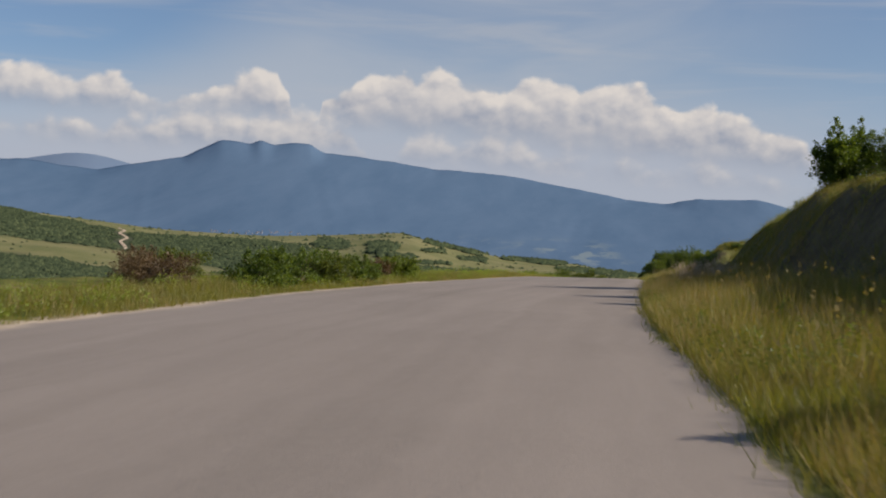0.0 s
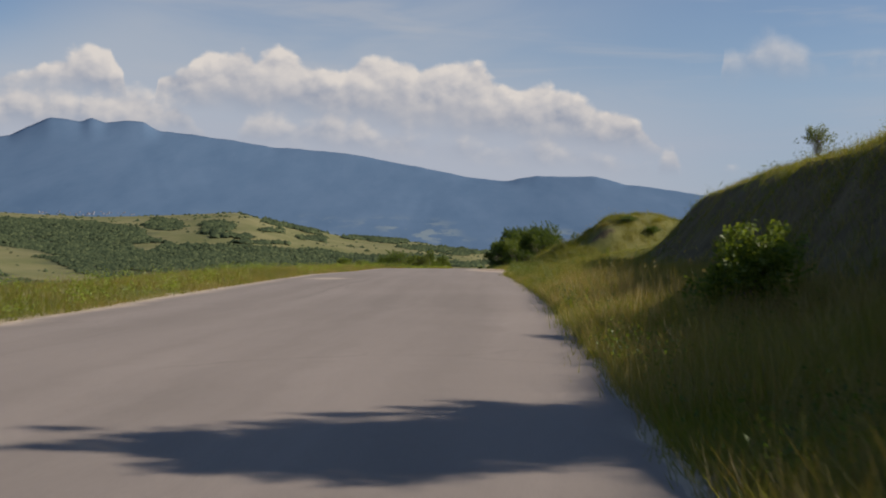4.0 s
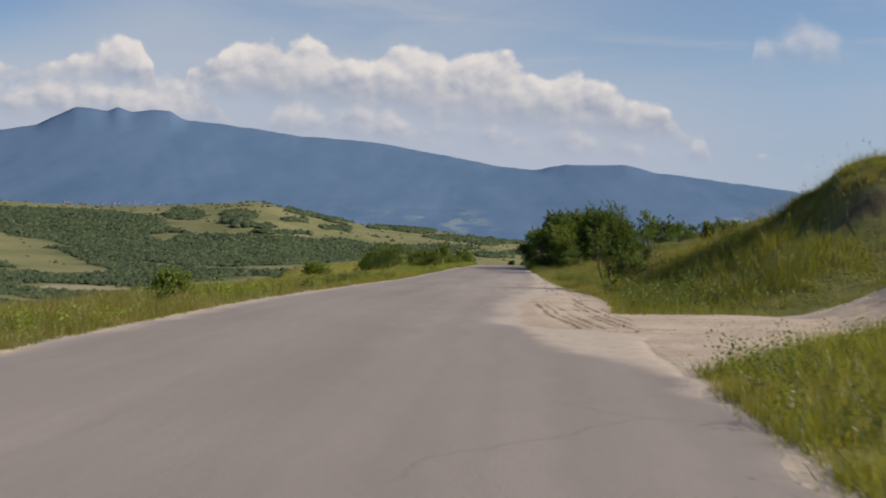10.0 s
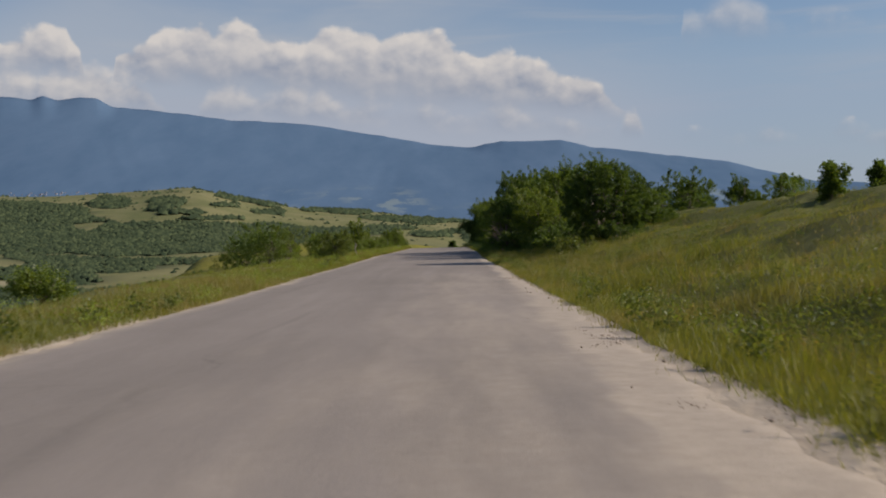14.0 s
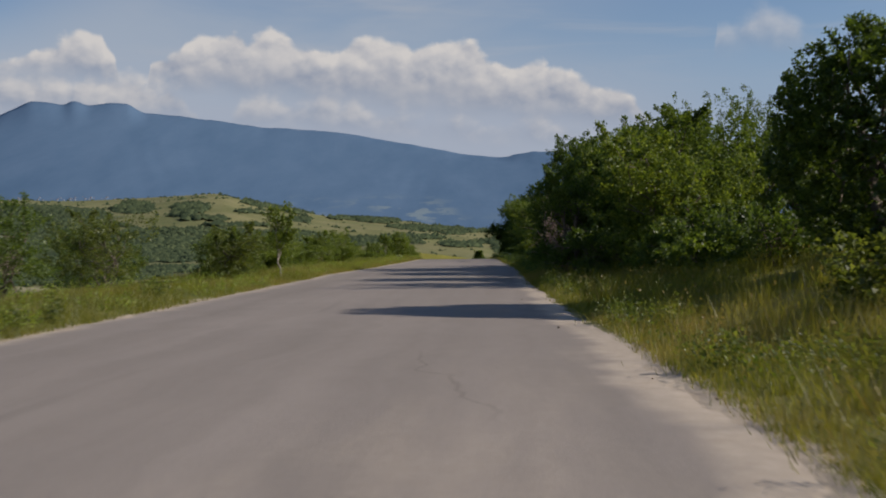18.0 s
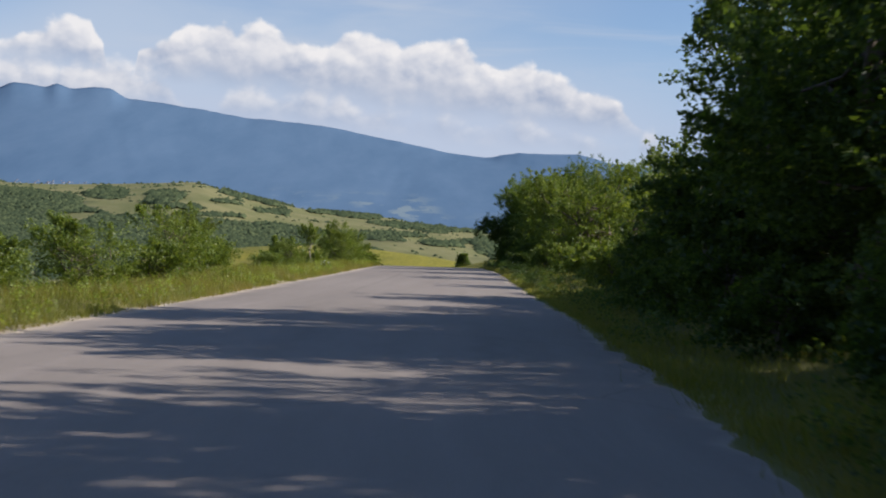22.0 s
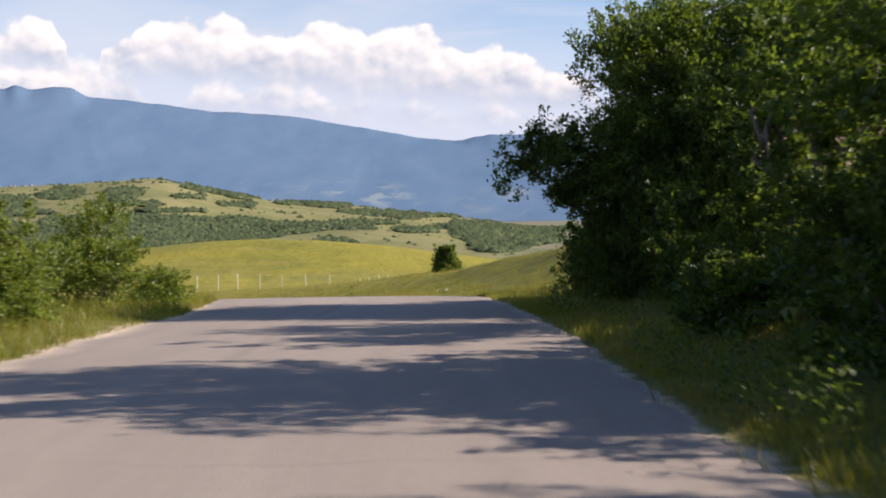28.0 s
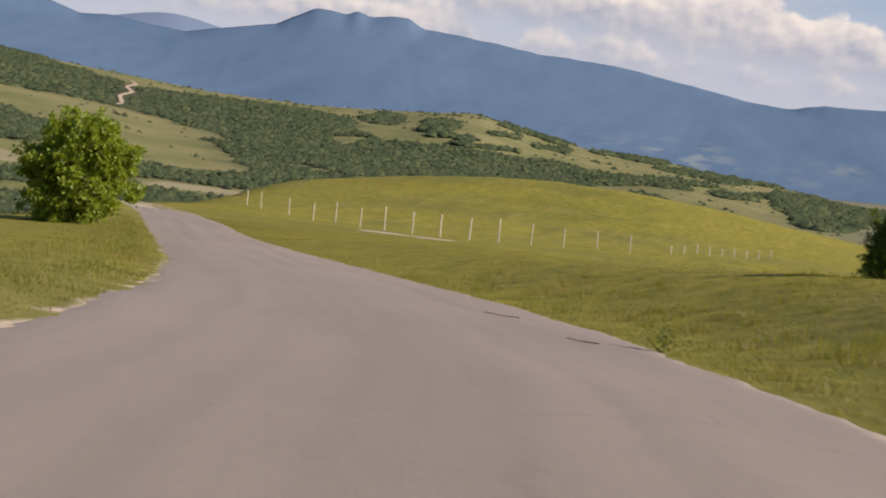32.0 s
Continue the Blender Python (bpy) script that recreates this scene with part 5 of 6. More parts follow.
# single plants on the bank, by the mound and on the pasture
plant("tree", (5.8, 38.0), "small leafy tree on top of the cut bank", "tree", sink=0.4, seed=101, height=2.1, radius=0.9, low=0.0, stems=3, sprays=300, leaves=46, leaf=0.075, shoots=5, open_=0.1,
      leafm=LEAF_GREEN, trunk_r=0.07)
# the next three are out of view, set to throw shadows onto the asphalt
plant("bush", (5.6, 29.6), "unseen dark shrub on the bank crest, placed for its shadow", "bush", "shrubs on the bank", seed=131, height=1.25, radius=0.8, low=0.0, stems=4, sprays=110, leaves=36, leaf=0.07, shoots=4, leafm=LEAF_OLIVE, trunk_r=0.03)
plant("bush", (2.5, 7.4), "unseen weed bush at the bank foot, placed for its shadow", "bush", "shrubs on the bank", seed=133, height=0.8, radius=0.35, low=0.0, stems=4, sprays=70, leaves=36, leaf=0.06, shoots=3, leafm=LEAF_OLIVE, trunk_r=0.02)
plant("bush", (5.0, 25.0), "unseen low shrub on the bank crest, placed for its shadow", "bush", "shrubs on the bank", seed=132, height=0.6, radius=0.4, low=0.0, stems=4, sprays=80, leaves=36, leaf=0.06, shoots=3, leafm=LEAF_OLIVE, trunk_r=0.03)
plant("bush", (6.9, 38.6), "dark bush beside the tree on the bank", "bush", seed=102, height=1.3, radius=1.2, low=0.0, stems=5, sprays=190, leaves=40, leaf=0.07, shoots=2, leafm=LEAF_DARK, trunk_r=0.03)
plant("bush", (1.95, 45.5), "small bright green bush on the bank", "bush", seed=103, height=0.9, radius=0.55, low=0.0, stems=5, sprays=120, leaves=40, leaf=0.06, shoots=4, leafm=LEAF_FRESH, trunk_r=0.02)
for px, py, ph, pr in ((7.6, 106.6, 0.3, 0.45), (9.0, 106.2, 0.3, 0.45), (8.6, 100.0, 0.3, 0.5)):
    plant("bush", (px, py), "low dark thorny clump in the grass of the mound", "bush", "clumps on the mound", seed=int(100 * px), height=ph, radius=pr, low=0.0, stems=4, sprays=70, leaves=30, leaf=0.05, shoots=2, leafm=LEAF_DARK, trunk_r=0.015)
plant("bush", (7.6, 64.0), "thin sparse shrub on the crest of the bank", "bush", seed=104, height=0.85, radius=0.4, low=0.15, stems=5, sprays=40, leaves=16, leaf=0.05, shoots=6, open_=0.2, leafm=LEAF_OLIVE, trunk_r=0.02)
plant("sapling", (1.1, 116.0), "thin sapling with a tall leaning top above a dark bush", "tree", seed=105, height=1.95, radius=0.28, low=0.3, stems=2, sprays=30, leaves=20, leaf=0.05, shoots=4,
      open_=0.1, lean=(-0.25, 0), leafm=LEAF_GREEN, trunk_r=0.03, spread=0.08)
plant("bush", (1.9, 116.3), "dark tangled bush at the foot of the bank", "bush", seed=106, height=0.95, radius=0.9, low=0.0, stems=8, sprays=330, leaves=26, leaf=0.045, shoots=16, open_=0.6, leafm=LEAF_DARK, trunk_r=0.02)
plant("sapling", (2.5, 116.3), "short sapling beside the dark bush", "tree", seed=107, height=1.6, radius=0.3, low=0.3, stems=2, sprays=26, leaves=20, leaf=0.055, shoots=4, leafm=LEAF_GREEN, trunk_r=0.02, spread=0.07)
plant("tree", (18.6, 202.0), "small round tree on the far pasture", "tree", "small trees on the pasture", seed=108, height=2.4, radius=1.3, low=0.1, stems=2, sprays=200, leaves=34, leaf=0.10, shoots=2, leafm=LEAF_DARK, trunk_r=0.07)
plant("tree", (17.0, 209.0), "small round tree on the far pasture", "tree", "small trees on the pasture", seed=109, height=2.1, radius=1.2, low=0.1, stems=2, sprays=180, leaves=34, leaf=0.10, shoots=2, leafm=LEAF_DARK, trunk_r=0.07)
for n_, (px, py) in enumerate(((9.5, 186), (11.2, 190), (12.8, 194), (14.4, 198), (16.0, 203), (10.4, 178), (20.5, 206))):
    plant("bush", (px, py), "dark bush of a ragged hedge on the pasture", "bush", "hedge on the pasture", seed=110 + n_, height=1.5 + 0.3 * (n_ % 3), radius=1.3, low=0.0, stems=4, sprays=120, leaves=30,
          leaf=0.10, shoots=3, leafm=LEAF_DARK if n_ % 2 else LEAF_GREEN, trunk_r=0.03)
for n_, (px, py, ph, pr) in enumerate(((9.4, 150.0, 1.05, 0.35), (11.4, 151.0, 0.95, 0.5), (15.0, 176.0, 1.5, 1.2), (16.6, 180.5, 1.6, 1.3), (18.6, 186.0, 1.6, 1.3))):
    plant("bush", (px, py), "small dark shrub on the skyline of the pasture", "bush", "hedge on the pasture", seed=124 + n_, height=ph, radius=pr, low=0.05, stems=3, sprays=110, leaves=32, leaf=0.08, shoots=5, leafm=LEAF_GREEN, trunk_r=0.03)
plant("bush", (-2.0, 302.0), "dark green rounded bush standing alone in the meadow", "bush", seed=120, height=1.4, radius=0.75, low=0.0, taper=0.45, stems=4, sprays=420, leaves=50, leaf=0.065, sink=0.14, shoots=7, leafm=LEAF_GREEN, trunk_r=0.04)
plant("tree", (-29.2, 316.2), "bright green tree with leaves to the ground inside the bend", "tree", seed=121, height=3.8, radius=2.1, low=0.0, stems=5, sprays=700, leaves=46, leaf=0.15, shoots=12, open_=0.2, spread=0.2, leafm=LEAF_BRIGHT, trunk_r=0.10)

# the gully behind the bend
gully = plant("bush", (-52.0, 342.0), "dark green bush in the gully behind the bend", "bush", "bushes in the gully", seed=122, height=2.6, radius=2.0, low=0.0, stems=4, sprays=150, leaves=34, leaf=0.2, shoots=5, spread=0.3, leafm=LEAF_DARK, trunk_r=0.06)
for n_, (px, py, sz) in enumerate(((-44, 331, 0.8), (-48, 336, 1.1), (-57, 349, 1.2), (-53, 331, 1.3), (-60, 338, 1.5), (-66, 356, 1.5), (-63, 366, 1.2), (-68, 346, 1.7), (-75, 362, 1.6), (-70, 378, 1.3), (-84, 376, 1.5), (-78, 392, 1.2),
                                   (-92, 396, 1.6), (-72, 405, 1.0), (-88, 414, 1.3), (-100, 420, 1.5), (-80, 352, 1.9), (-96, 368, 2.0), (-112, 402, 1.9))):
    again(gully, (px, py), 47 * n_, sz)

# the left verge
LEFT = "bushes on the outer verge"
for n_, (px, py, ph, pr, lm) in enumerate((
        (-8.7, 27.5, 0.8, 0.8, LEAF_GREEN), (-8.5, 30.0, 0.85, 0.9, LEAF_GREEN), (-8.6, 33.0, 0.75, 0.8, LEAF_OLIVE), (-8.4, 35.8, 0.7, 0.8, LEAF_GREEN), (-8.6, 39.0, 0.6, 0.6, LEAF_BROWN), (-8.4, 42.4, 0.65, 0.7, LEAF_FRESH), (-8.9, 45.0, 0.7, 0.7, LEAF_OLIVE), (-9.6, 49.0, 0.6, 0.6, LEAF_FRESH),
        (-10.8, 26.5, 0.75, 0.9, LEAF_BROWN), (-11.6, 28.5, 0.8, 0.9, LEAF_BROWN), (-12.6, 30.0, 0.7, 0.8, LEAF_BROWN), (-13.5, 35.0, 0.8, 1.0, LEAF_OLIVE), (-12.0, 44.0, 0.9, 1.0, LEAF_OLIVE),
        (-9.4, 106.0, 0.55, 0.4, LEAF_FRESH), (-11.6, 141.0, 0.8, 0.8, LEAF_FRESH),
        (-10.9, 171.5, 1.9, 1.5, LEAF_GREEN), (-12.6, 174.0, 1.7, 1.4, LEAF_GREEN), (-11.0, 178.5, 1.8, 1.4, LEAF_OLIVE), (-13.0, 184.0, 1.9, 1.6, LEAF_GREEN), (-8.7, 183.0, 1.5, 0.9, LEAF_OLIVE),
        (-10.2, 189.0, 1.5, 1.2, LEAF_FRESH), (-9.4, 186.6, 0.9, 0.9, LEAF_FRESH), (-9.2, 192.4, 0.8, 0.8, LEAF_FRESH), (-9.2, 199.4, 0.8, 0.8, LEAF_FRESH), (-10.4, 205.4, 1.1, 1.0, LEAF_FRESH), (-9.0, 212.0, 0.9, 0.9, LEAF_FRESH), (-9.0, 228.6, 0.6, 0.7, LEAF_FRESH), (-9.6, 234.6, 0.7, 0.8, LEAF_FRESH), (-8.8, 239.4, 0.8, 0.7, LEAF_FRESH), (-9.6, 196.0, 1.4, 1.1, LEAF_FRESH), (-11.6, 202.0, 1.6, 1.3, LEAF_FRESH), (-9.8, 209.0, 1.5, 1.1, LEAF_FRESH), (-9.3, 215.5, 1.8, 1.2, LEAF_FRESH),
        (-10.0, 221.0, 1.5, 1.2, LEAF_FRESH), (-11.5, 227.0, 2.0, 1.4, LEAF_OLIVE), (-8.9, 232.5, 1.1, 0.8, LEAF_FRESH), (-7.8, 242.0, 1.9, 1.1, LEAF_OLIVE), (-8.6, 246.5, 1.4, 1.0, LEAF_OLIVE),
        (-8.3, 251.0, 1.2, 0.9, LEAF_OLIVE), (-8.7, 256.5, 1.5, 1.1, LEAF_FRESH), (-9.6, 259.5, 1.7, 1.2, LEAF_OLIVE), (-8.5, 262.3, 1.2, 0.8, LEAF_OLIVE), (-9.3, 263.6, 2.1, 1.1, LEAF_FRESH), (-8.1, 264.6, 0.75, 0.65, LEAF_OLIVE))):
    dry = lm is LEAF_BROWN
    plant("bush", (px, py), "dry reddish-brown shrub in the verge grass" if dry else "green bush with loose shoots in the verge grass", "bush", LEFT, seed=140 + n_, height=ph, radius=pr, low=0.0,
          stems=5, sprays=int(110 + 70 * ph), leaves=34, leaf=0.04 if dry else 0.06, shoots=7 if ph > 1 else 2, open_=0.4 if py > 165 else 0.1, leafm=LEAF_FRESH if py > 240 else lm, trunk_r=0.022, spread=0.09)
plant("sapling", (-7.75, 185.3), "thin pale-stemmed sapling on the verge", "tree", "saplings", seed=190, height=2.1, radius=0.42, low=0.42, stems=1, sprays=70, leaves=26, leaf=0.08, shoots=4, bark=PALE_BARK, leafm=LEAF_FRESH, trunk_r=0.035, spread=0.09)
plant("sapling", (-8.55, 237.0), "slender young tree with a pale trunk and small round crown", "tree", "saplings", seed=191, height=1.75, radius=0.42, low=0.45, stems=1, sprays=60, leaves=30, leaf=0.065, shoots=2, bark=PALE_BARK, leafm=LEAF_FRESH, trunk_r=0.03, spread=0.08)


# ---------------------------------------------------------------- fence, stones, sticks, houses
def build_fence():
    rng = np.random.default_rng(7)
    # along the meadow in a bow, then lower posts away to the right
    tall = [(-52.6, 387), (-49.5, 383), (-43.6, 375), (-39.2, 369), (-35.6, 364), (-32.0, 359), (-29.0, 355), (-26.2, 352), (-24.1, 351), (-22.4, 352), (-21.1, 355), (-19.8, 360), (-18.4, 366), (-16.6, 372), (-14.6, 378)]
    short = [(-11.6 + 1.06 * i, 384 + i) for i in range(9)]
    base = np.array([-24.1, 351, ground_at(-24.1, 351)])
    fence = thing("fence", tuple(base), "pale wooden posts with thin wire across the meadow", "fence")
    v, f = tube([(0, 0, -0.25), (0, 0, 0.4), (0.004, 0, 1.0), (0, 0.004, 1.5), (0, 0, 1.54)], [0.050, 0.049, 0.047, 0.045, 0.02], 8)
    post = mesh_of("post", v, f, mat=POST, smooth=True)
    for line, size in ((tall, 1.0), (short, 0.52)):
        tops = np.array([(x, y, ground_at(x, y)) for x, y in line]) - base
        for p in tops:
            ob = part("post", post, fence)
            ob.matrix_basis = pose(*p, rng.normal(0, 1.5), rng.normal(0, 1.5), rng.uniform(0, 360)) @ Matrix.Diagonal((1, 1, size * rng.uniform(0.92, 1.05), 1))
        for h in (0.5, 0.95, 1.4):
            v, f = tube(tops + np.array([0, 0.04, h * size]), np.full(len(tops), 0.003), 4)
            part("wire", mesh_of("wire", v, f, mat=WIRE), fence)
    return fence


build_fence()


def lump(seed, size, mat, flat=0.6):
    rng = np.random.default_rng(seed)
    bm = bmesh.new()
    bmesh.ops.create_icosphere(bm, subdivisions=2, radius=1.0)
    off = rng.uniform(0, 50, 3)
    for v in bm.verts:
        n = noise.noise(v.co * 1.6 + Vector(off)) * 0.35 + noise.noise(v.co * 4 + Vector(off)) * 0.12
        v.co = Vector((v.co.x, v.co.y, v.co.z * flat)) * (1 + n) * size
    me = bpy.data.meshes.new("lump")
    bm.to_mesh(me)
    bm.free()
    me.materials.append(mat)
    return me


def surface(x, y):
    if edge_left(y) < x < edge_right(y):
        return float(road_z(y)) + 0.016
    return ground_at(x, y)


rng_s = np.random.default_rng(11)
shapes = [lump(200 + i, 1.0, STONE) for i in range(5)]
for i in range(40):
    y = rng_s.uniform(98, 172)
    x = edge_right(y) + rng_s.normal(-0.25, 0.28)
    ob = tagged(new("stone", shapes[i % 5]), "small pale clod of earth on the road shoulder", "stone", "clods on the shoulder")
    s = rng_s.uniform(0.010, 0.024)
    ob.matrix_world = pose(x, y, surface(x, y) + s * 0.25, 0, 0, rng_s.uniform(0, 360)) @ Matrix.Diagonal((s, s * rng_s.uniform(0.6, 1), s, 1))
for x, y in ((-0.75, 111.9), (-0.55, 109.5)):
    ob = tagged(new("clod", lump(231, 0.02, CLOD, 0.55)), "brown clod of soil on the sandy shoulder", "debris")
    ob.matrix_world = pose(x, y, surface(x, y) + 0.02, 0, 0, 70)


def build_crumbs():
    """Loose crumbs of earth on the rutted sand, too many to count."""
    rng = np.random.default_rng(17)
    n = 60000
    y = rng.uniform(93, 112, n)
    d = rng.uniform(-1.7, 4.0, n)
    x = edge_right(y) + d
    keep = rng.random(n) < 0.30 * tyre_marks(d, y) ** 2 * smooth01(value_noise(x / 0.4, y / 0.7, 35, 4), -0.6, 0.2) + 0.004 * (value_noise(x / 0.8, y / 1.6, 91, 3) > 0.1)
    keep &= (np.abs(y - track_mid(np.clip(d, 0, 30))) < track_half(np.clip(d, 0, 30))) | ((d < 0.4) & (y > 95))
    ye = rng.uniform(104, 168, 9000)
    xe = edge_right(ye) + rng.normal(-0.25, 0.22, 9000)
    edge = (value_noise(xe / 0.5, ye / 1.5, 93, 3) > 0.48) & (xe - edge_right(ye) < 0.2)
    x, y, keep = np.concatenate([x, xe]), np.concatenate([y, ye]), np.concatenate([keep, edge])
    x, y = x[keep], y[keep]
    z = np.where(x > edge_right(y), ground_z(x, y), road_z(y) + 0.006) + np.where(y > 111, 0.006, 0.02)
    s = rng.uniform(0.004, 0.012, len(x)) * np.where(rng.random(len(x)) < 0.06, 1.9, 1.0) * np.where(y > 111, 0.75, 1.0)
    ball = np.array([(0, 0, 0.8), (1, 0, 0), (0, 1, 0), (-1, 0, 0), (0, -1, 0), (0, 0, -0.5)], float)
    tri = np.array([(0, 1, 2), (0, 2, 3), (0, 3, 4), (0, 4, 1), (5, 2, 1), (5, 3, 2), (5, 4, 3), (5, 1, 4)])
    v = ball[None] * (1 + rng.normal(0, 0.3, (len(x), 6, 1))) * s[:, None, None] * np.array([1, 1.3, 0.8]) + np.stack([x, y, z], -1)[:, None]
    f = tri[None] + (np.arange(len(x)) * 6)[:, None, None]
    tagged(new("crumbs", mesh_of("crumbs", v.reshape(-1, 3), None, f.reshape(-1, 3), mat=CRUMB)), "brown crumbs of earth on the rutted sand", "soil", kind="stuff")


build_crumbs()


def stick(seed, place, length, turn):
    rng = np.random.default_rng(seed)
    pieces = [tube(bent(rng, np.array([-length / 2, 0, 0.0]), np.array([length / 2, 0, 0.012]), 8, 0.035) * np.array([1, 1, 0.3]) + np.array([0, 0, 0.02]), np.linspace(0.010, 0.004, 8), 6)]
    for i in range(3):
        a = np.array([rng.uniform(-0.3, 0.4) * length, 0, 0.02])
        pieces.append(tube(bent(rng, a, a + np.array([0.2 * length, rng.normal(0, 0.14) * length, 0.01]), 4, 0.05), np.linspace(0.006, 0.003, 4), 5))
    v, f = joined(pieces)
    ob = tagged(new("stick", mesh_of("stick", v, f, mat=BRUSH, smooth=True)), "dry fallen twig lying on the road edge", "stick", "fallen twigs")
    ob.matrix_world = pose(*place, surface(*place) + 0.004, 0, 0, turn)


# the second, a metre long, follows a thin dark line across the asphalt
for n_, (x, y, ln, tn) in enumerate(((-0.42, 76.1, 0.12, 15), (-0.2, 113.2, 1.0, 172), (-8.5, 292.8, 0.6, 165), (-6.8, 289.1, 0.45, 160))):
    stick(240 + n_, (x, y), ln, tn)


def weed(seed, place, height, label, flowers):
    rng = np.random.default_rng(seed)
    ob = thing("weed", (*place, ground_at(*place)), label, "weed", "roadside weeds")
    c = rng.normal(0, 0.12, (14, 3)) * height * 1.5
    c[:, 2] = np.abs(c[:, 2]) + 0.05
    v, f = leaf_cloud(rng, c, unit(c), np.full(14, 12), 0.07 * height / 0.4, 0.05, np.full(14, 0.2))
    part("foliage", mesh_of("foliage", v, None, f, mat=LEAF_OLIVE), ob)
    stems, heads = [], []
    for i in range(7):
        tip = np.array([rng.normal(0, 0.12), rng.normal(0, 0.12), height * rng.uniform(0.6, 1)])
        stems.append(tube(bent(rng, np.zeros(3), tip, 5, 0.04), np.linspace(0.006, 0.003, 5), 4))
        heads.append(tip)
    for v, f in stems:
        part("stem", mesh_of("stem", v, f, mat=LEAF_OLIVE), ob)
    if flowers:
        heads = np.array(heads)
        for head in heads:
            v, f = leaf_cloud(rng, head[None], np.array([[0, 0, 1.0]]), np.array([7]), 0.028, 0.014, np.array([0.03]))
            part("flower", mesh_of("flower", v, None, f, mat=PETAL), ob, "small white flower")
    return ob


for n_, (x, y, h, fl) in enumerate(((-5.9, 289.6, 0.22, False), (-2.2, 281.5, 0.13, True), (0.4, 269.0, 0.4, False), (-7.4, 164.5, 0.3, False), (-7.35, 163.0, 0.25, False), (-7.6, 170.6, 0.3, False),
                                    (-7.2, 231.0, 0.3, True), (0.75, 108.8, 0.5, False), (0.5, 244.5, 0.5, True), (0.35, 249.0, 0.5, False), (0.7, 163.5, 0.35, False), (0.4, 158.0, 0.3, False),
                                    (-8.0, 100.5, 0.4, False), *[(float(edge_left(v)) - 0.25 - 0.35 * (v % 3) / 3, v, 0.24 + 0.05 * (v % 2), False) for v in (111, 113, 114.6, 116, 117.7, 119.5, 121.2, 133, 135)],
                                    *[(float(edge_right(v)) + 0.35 + 0.3 * (v % 2), v, 0.28, False) for v in (119, 122.5, 126, 128, 131.5, 134, 137)], (-7.4, 123.5, 0.35, False), (-7.5, 127.0, 0.35, False), (-7.4, 130.5, 0.3, False))):
    weed(260 + n_, (x, y), h, "leafy weed with white flowers at the road edge" if fl else "leafy green weed at the road edge", fl)


def build_village():
    """A far village at the foot of the mountain: gabled houses, each a thing."""
    rng = np.random.default_rng(5)

    def house(w, d, h):
        ob = thing("house", (0, 0, 0), "tiny white far-off house with a clay roof", "house", "houses of the far village")
        a = np.array([(-w, -d, -4), (w, -d, -4), (w, d, -4), (-w, d, -4), (-w, -d, h), (w, -d, h), (w, d, h), (-w, d, h)], float)
        part("wall", mesh_of("wall", a, [(0, 1, 5, 4), (1, 2, 6, 5), (2, 3, 7, 6), (3, 0, 4, 7)], mat=PLASTER), ob)
        r = np.array([(-w - .5, -d - .5, h), (w + .5, -d - .5, h), (w + .5, d + .5, h), (-w - .5, d + .5, h), (-w - .5, 0, h + 2.4), (w + .5, 0, h + 2.4)], float)
        part("roof", mesh_of("roof", r, [(0, 1, 5, 4), (2, 3, 4, 5), (0, 3, 2, 1)], [(1, 2, 5), (3, 0, 4)], mat=ROOF), ob)
        return ob

    first = house(6, 4, 2.2)
    for i in range(40):
        a, r = rng.uniform(-20.6, -16.2), rng.uniform(3330, 3480)
        x, y = VIEW[0] + r * math.sin(math.radians(a)), VIEW[1] + r * math.cos(math.radians(a))
        z = 0.5 + r * math.tan(math.radians(rng.uniform(1.10, 1.24)))
        m = pose(x, y, z, 0, 0, rng.uniform(-40, 40))
        ob = copy_thing(first, m) if i else first
        ob.matrix_world = m
        s = rng.uniform(0.26, 0.45)
        ob.scale = (s, s, s)


build_village()


# ---------------------------------------------------------------- stuff: woods on the hills, grass
HILL_PATH = [(-552, 1262), (-568, 1296), (-582, 1330), (-590, 1352), (-606, 1380), (-622, 1419), (-640, 1450)]


def spline_line(points, n):
    p = np.array(points, float)
    s = np.concatenate([[0], np.cumsum(np.hypot(*np.diff(p, axis=0).T))])
    t = np.linspace(0, s[-1], n)
    return np.stack([np.interp(t, s, p[:, 0]) + 3 * np.sin(t / 13), np.interp(t, s, p[:, 1])], -1)


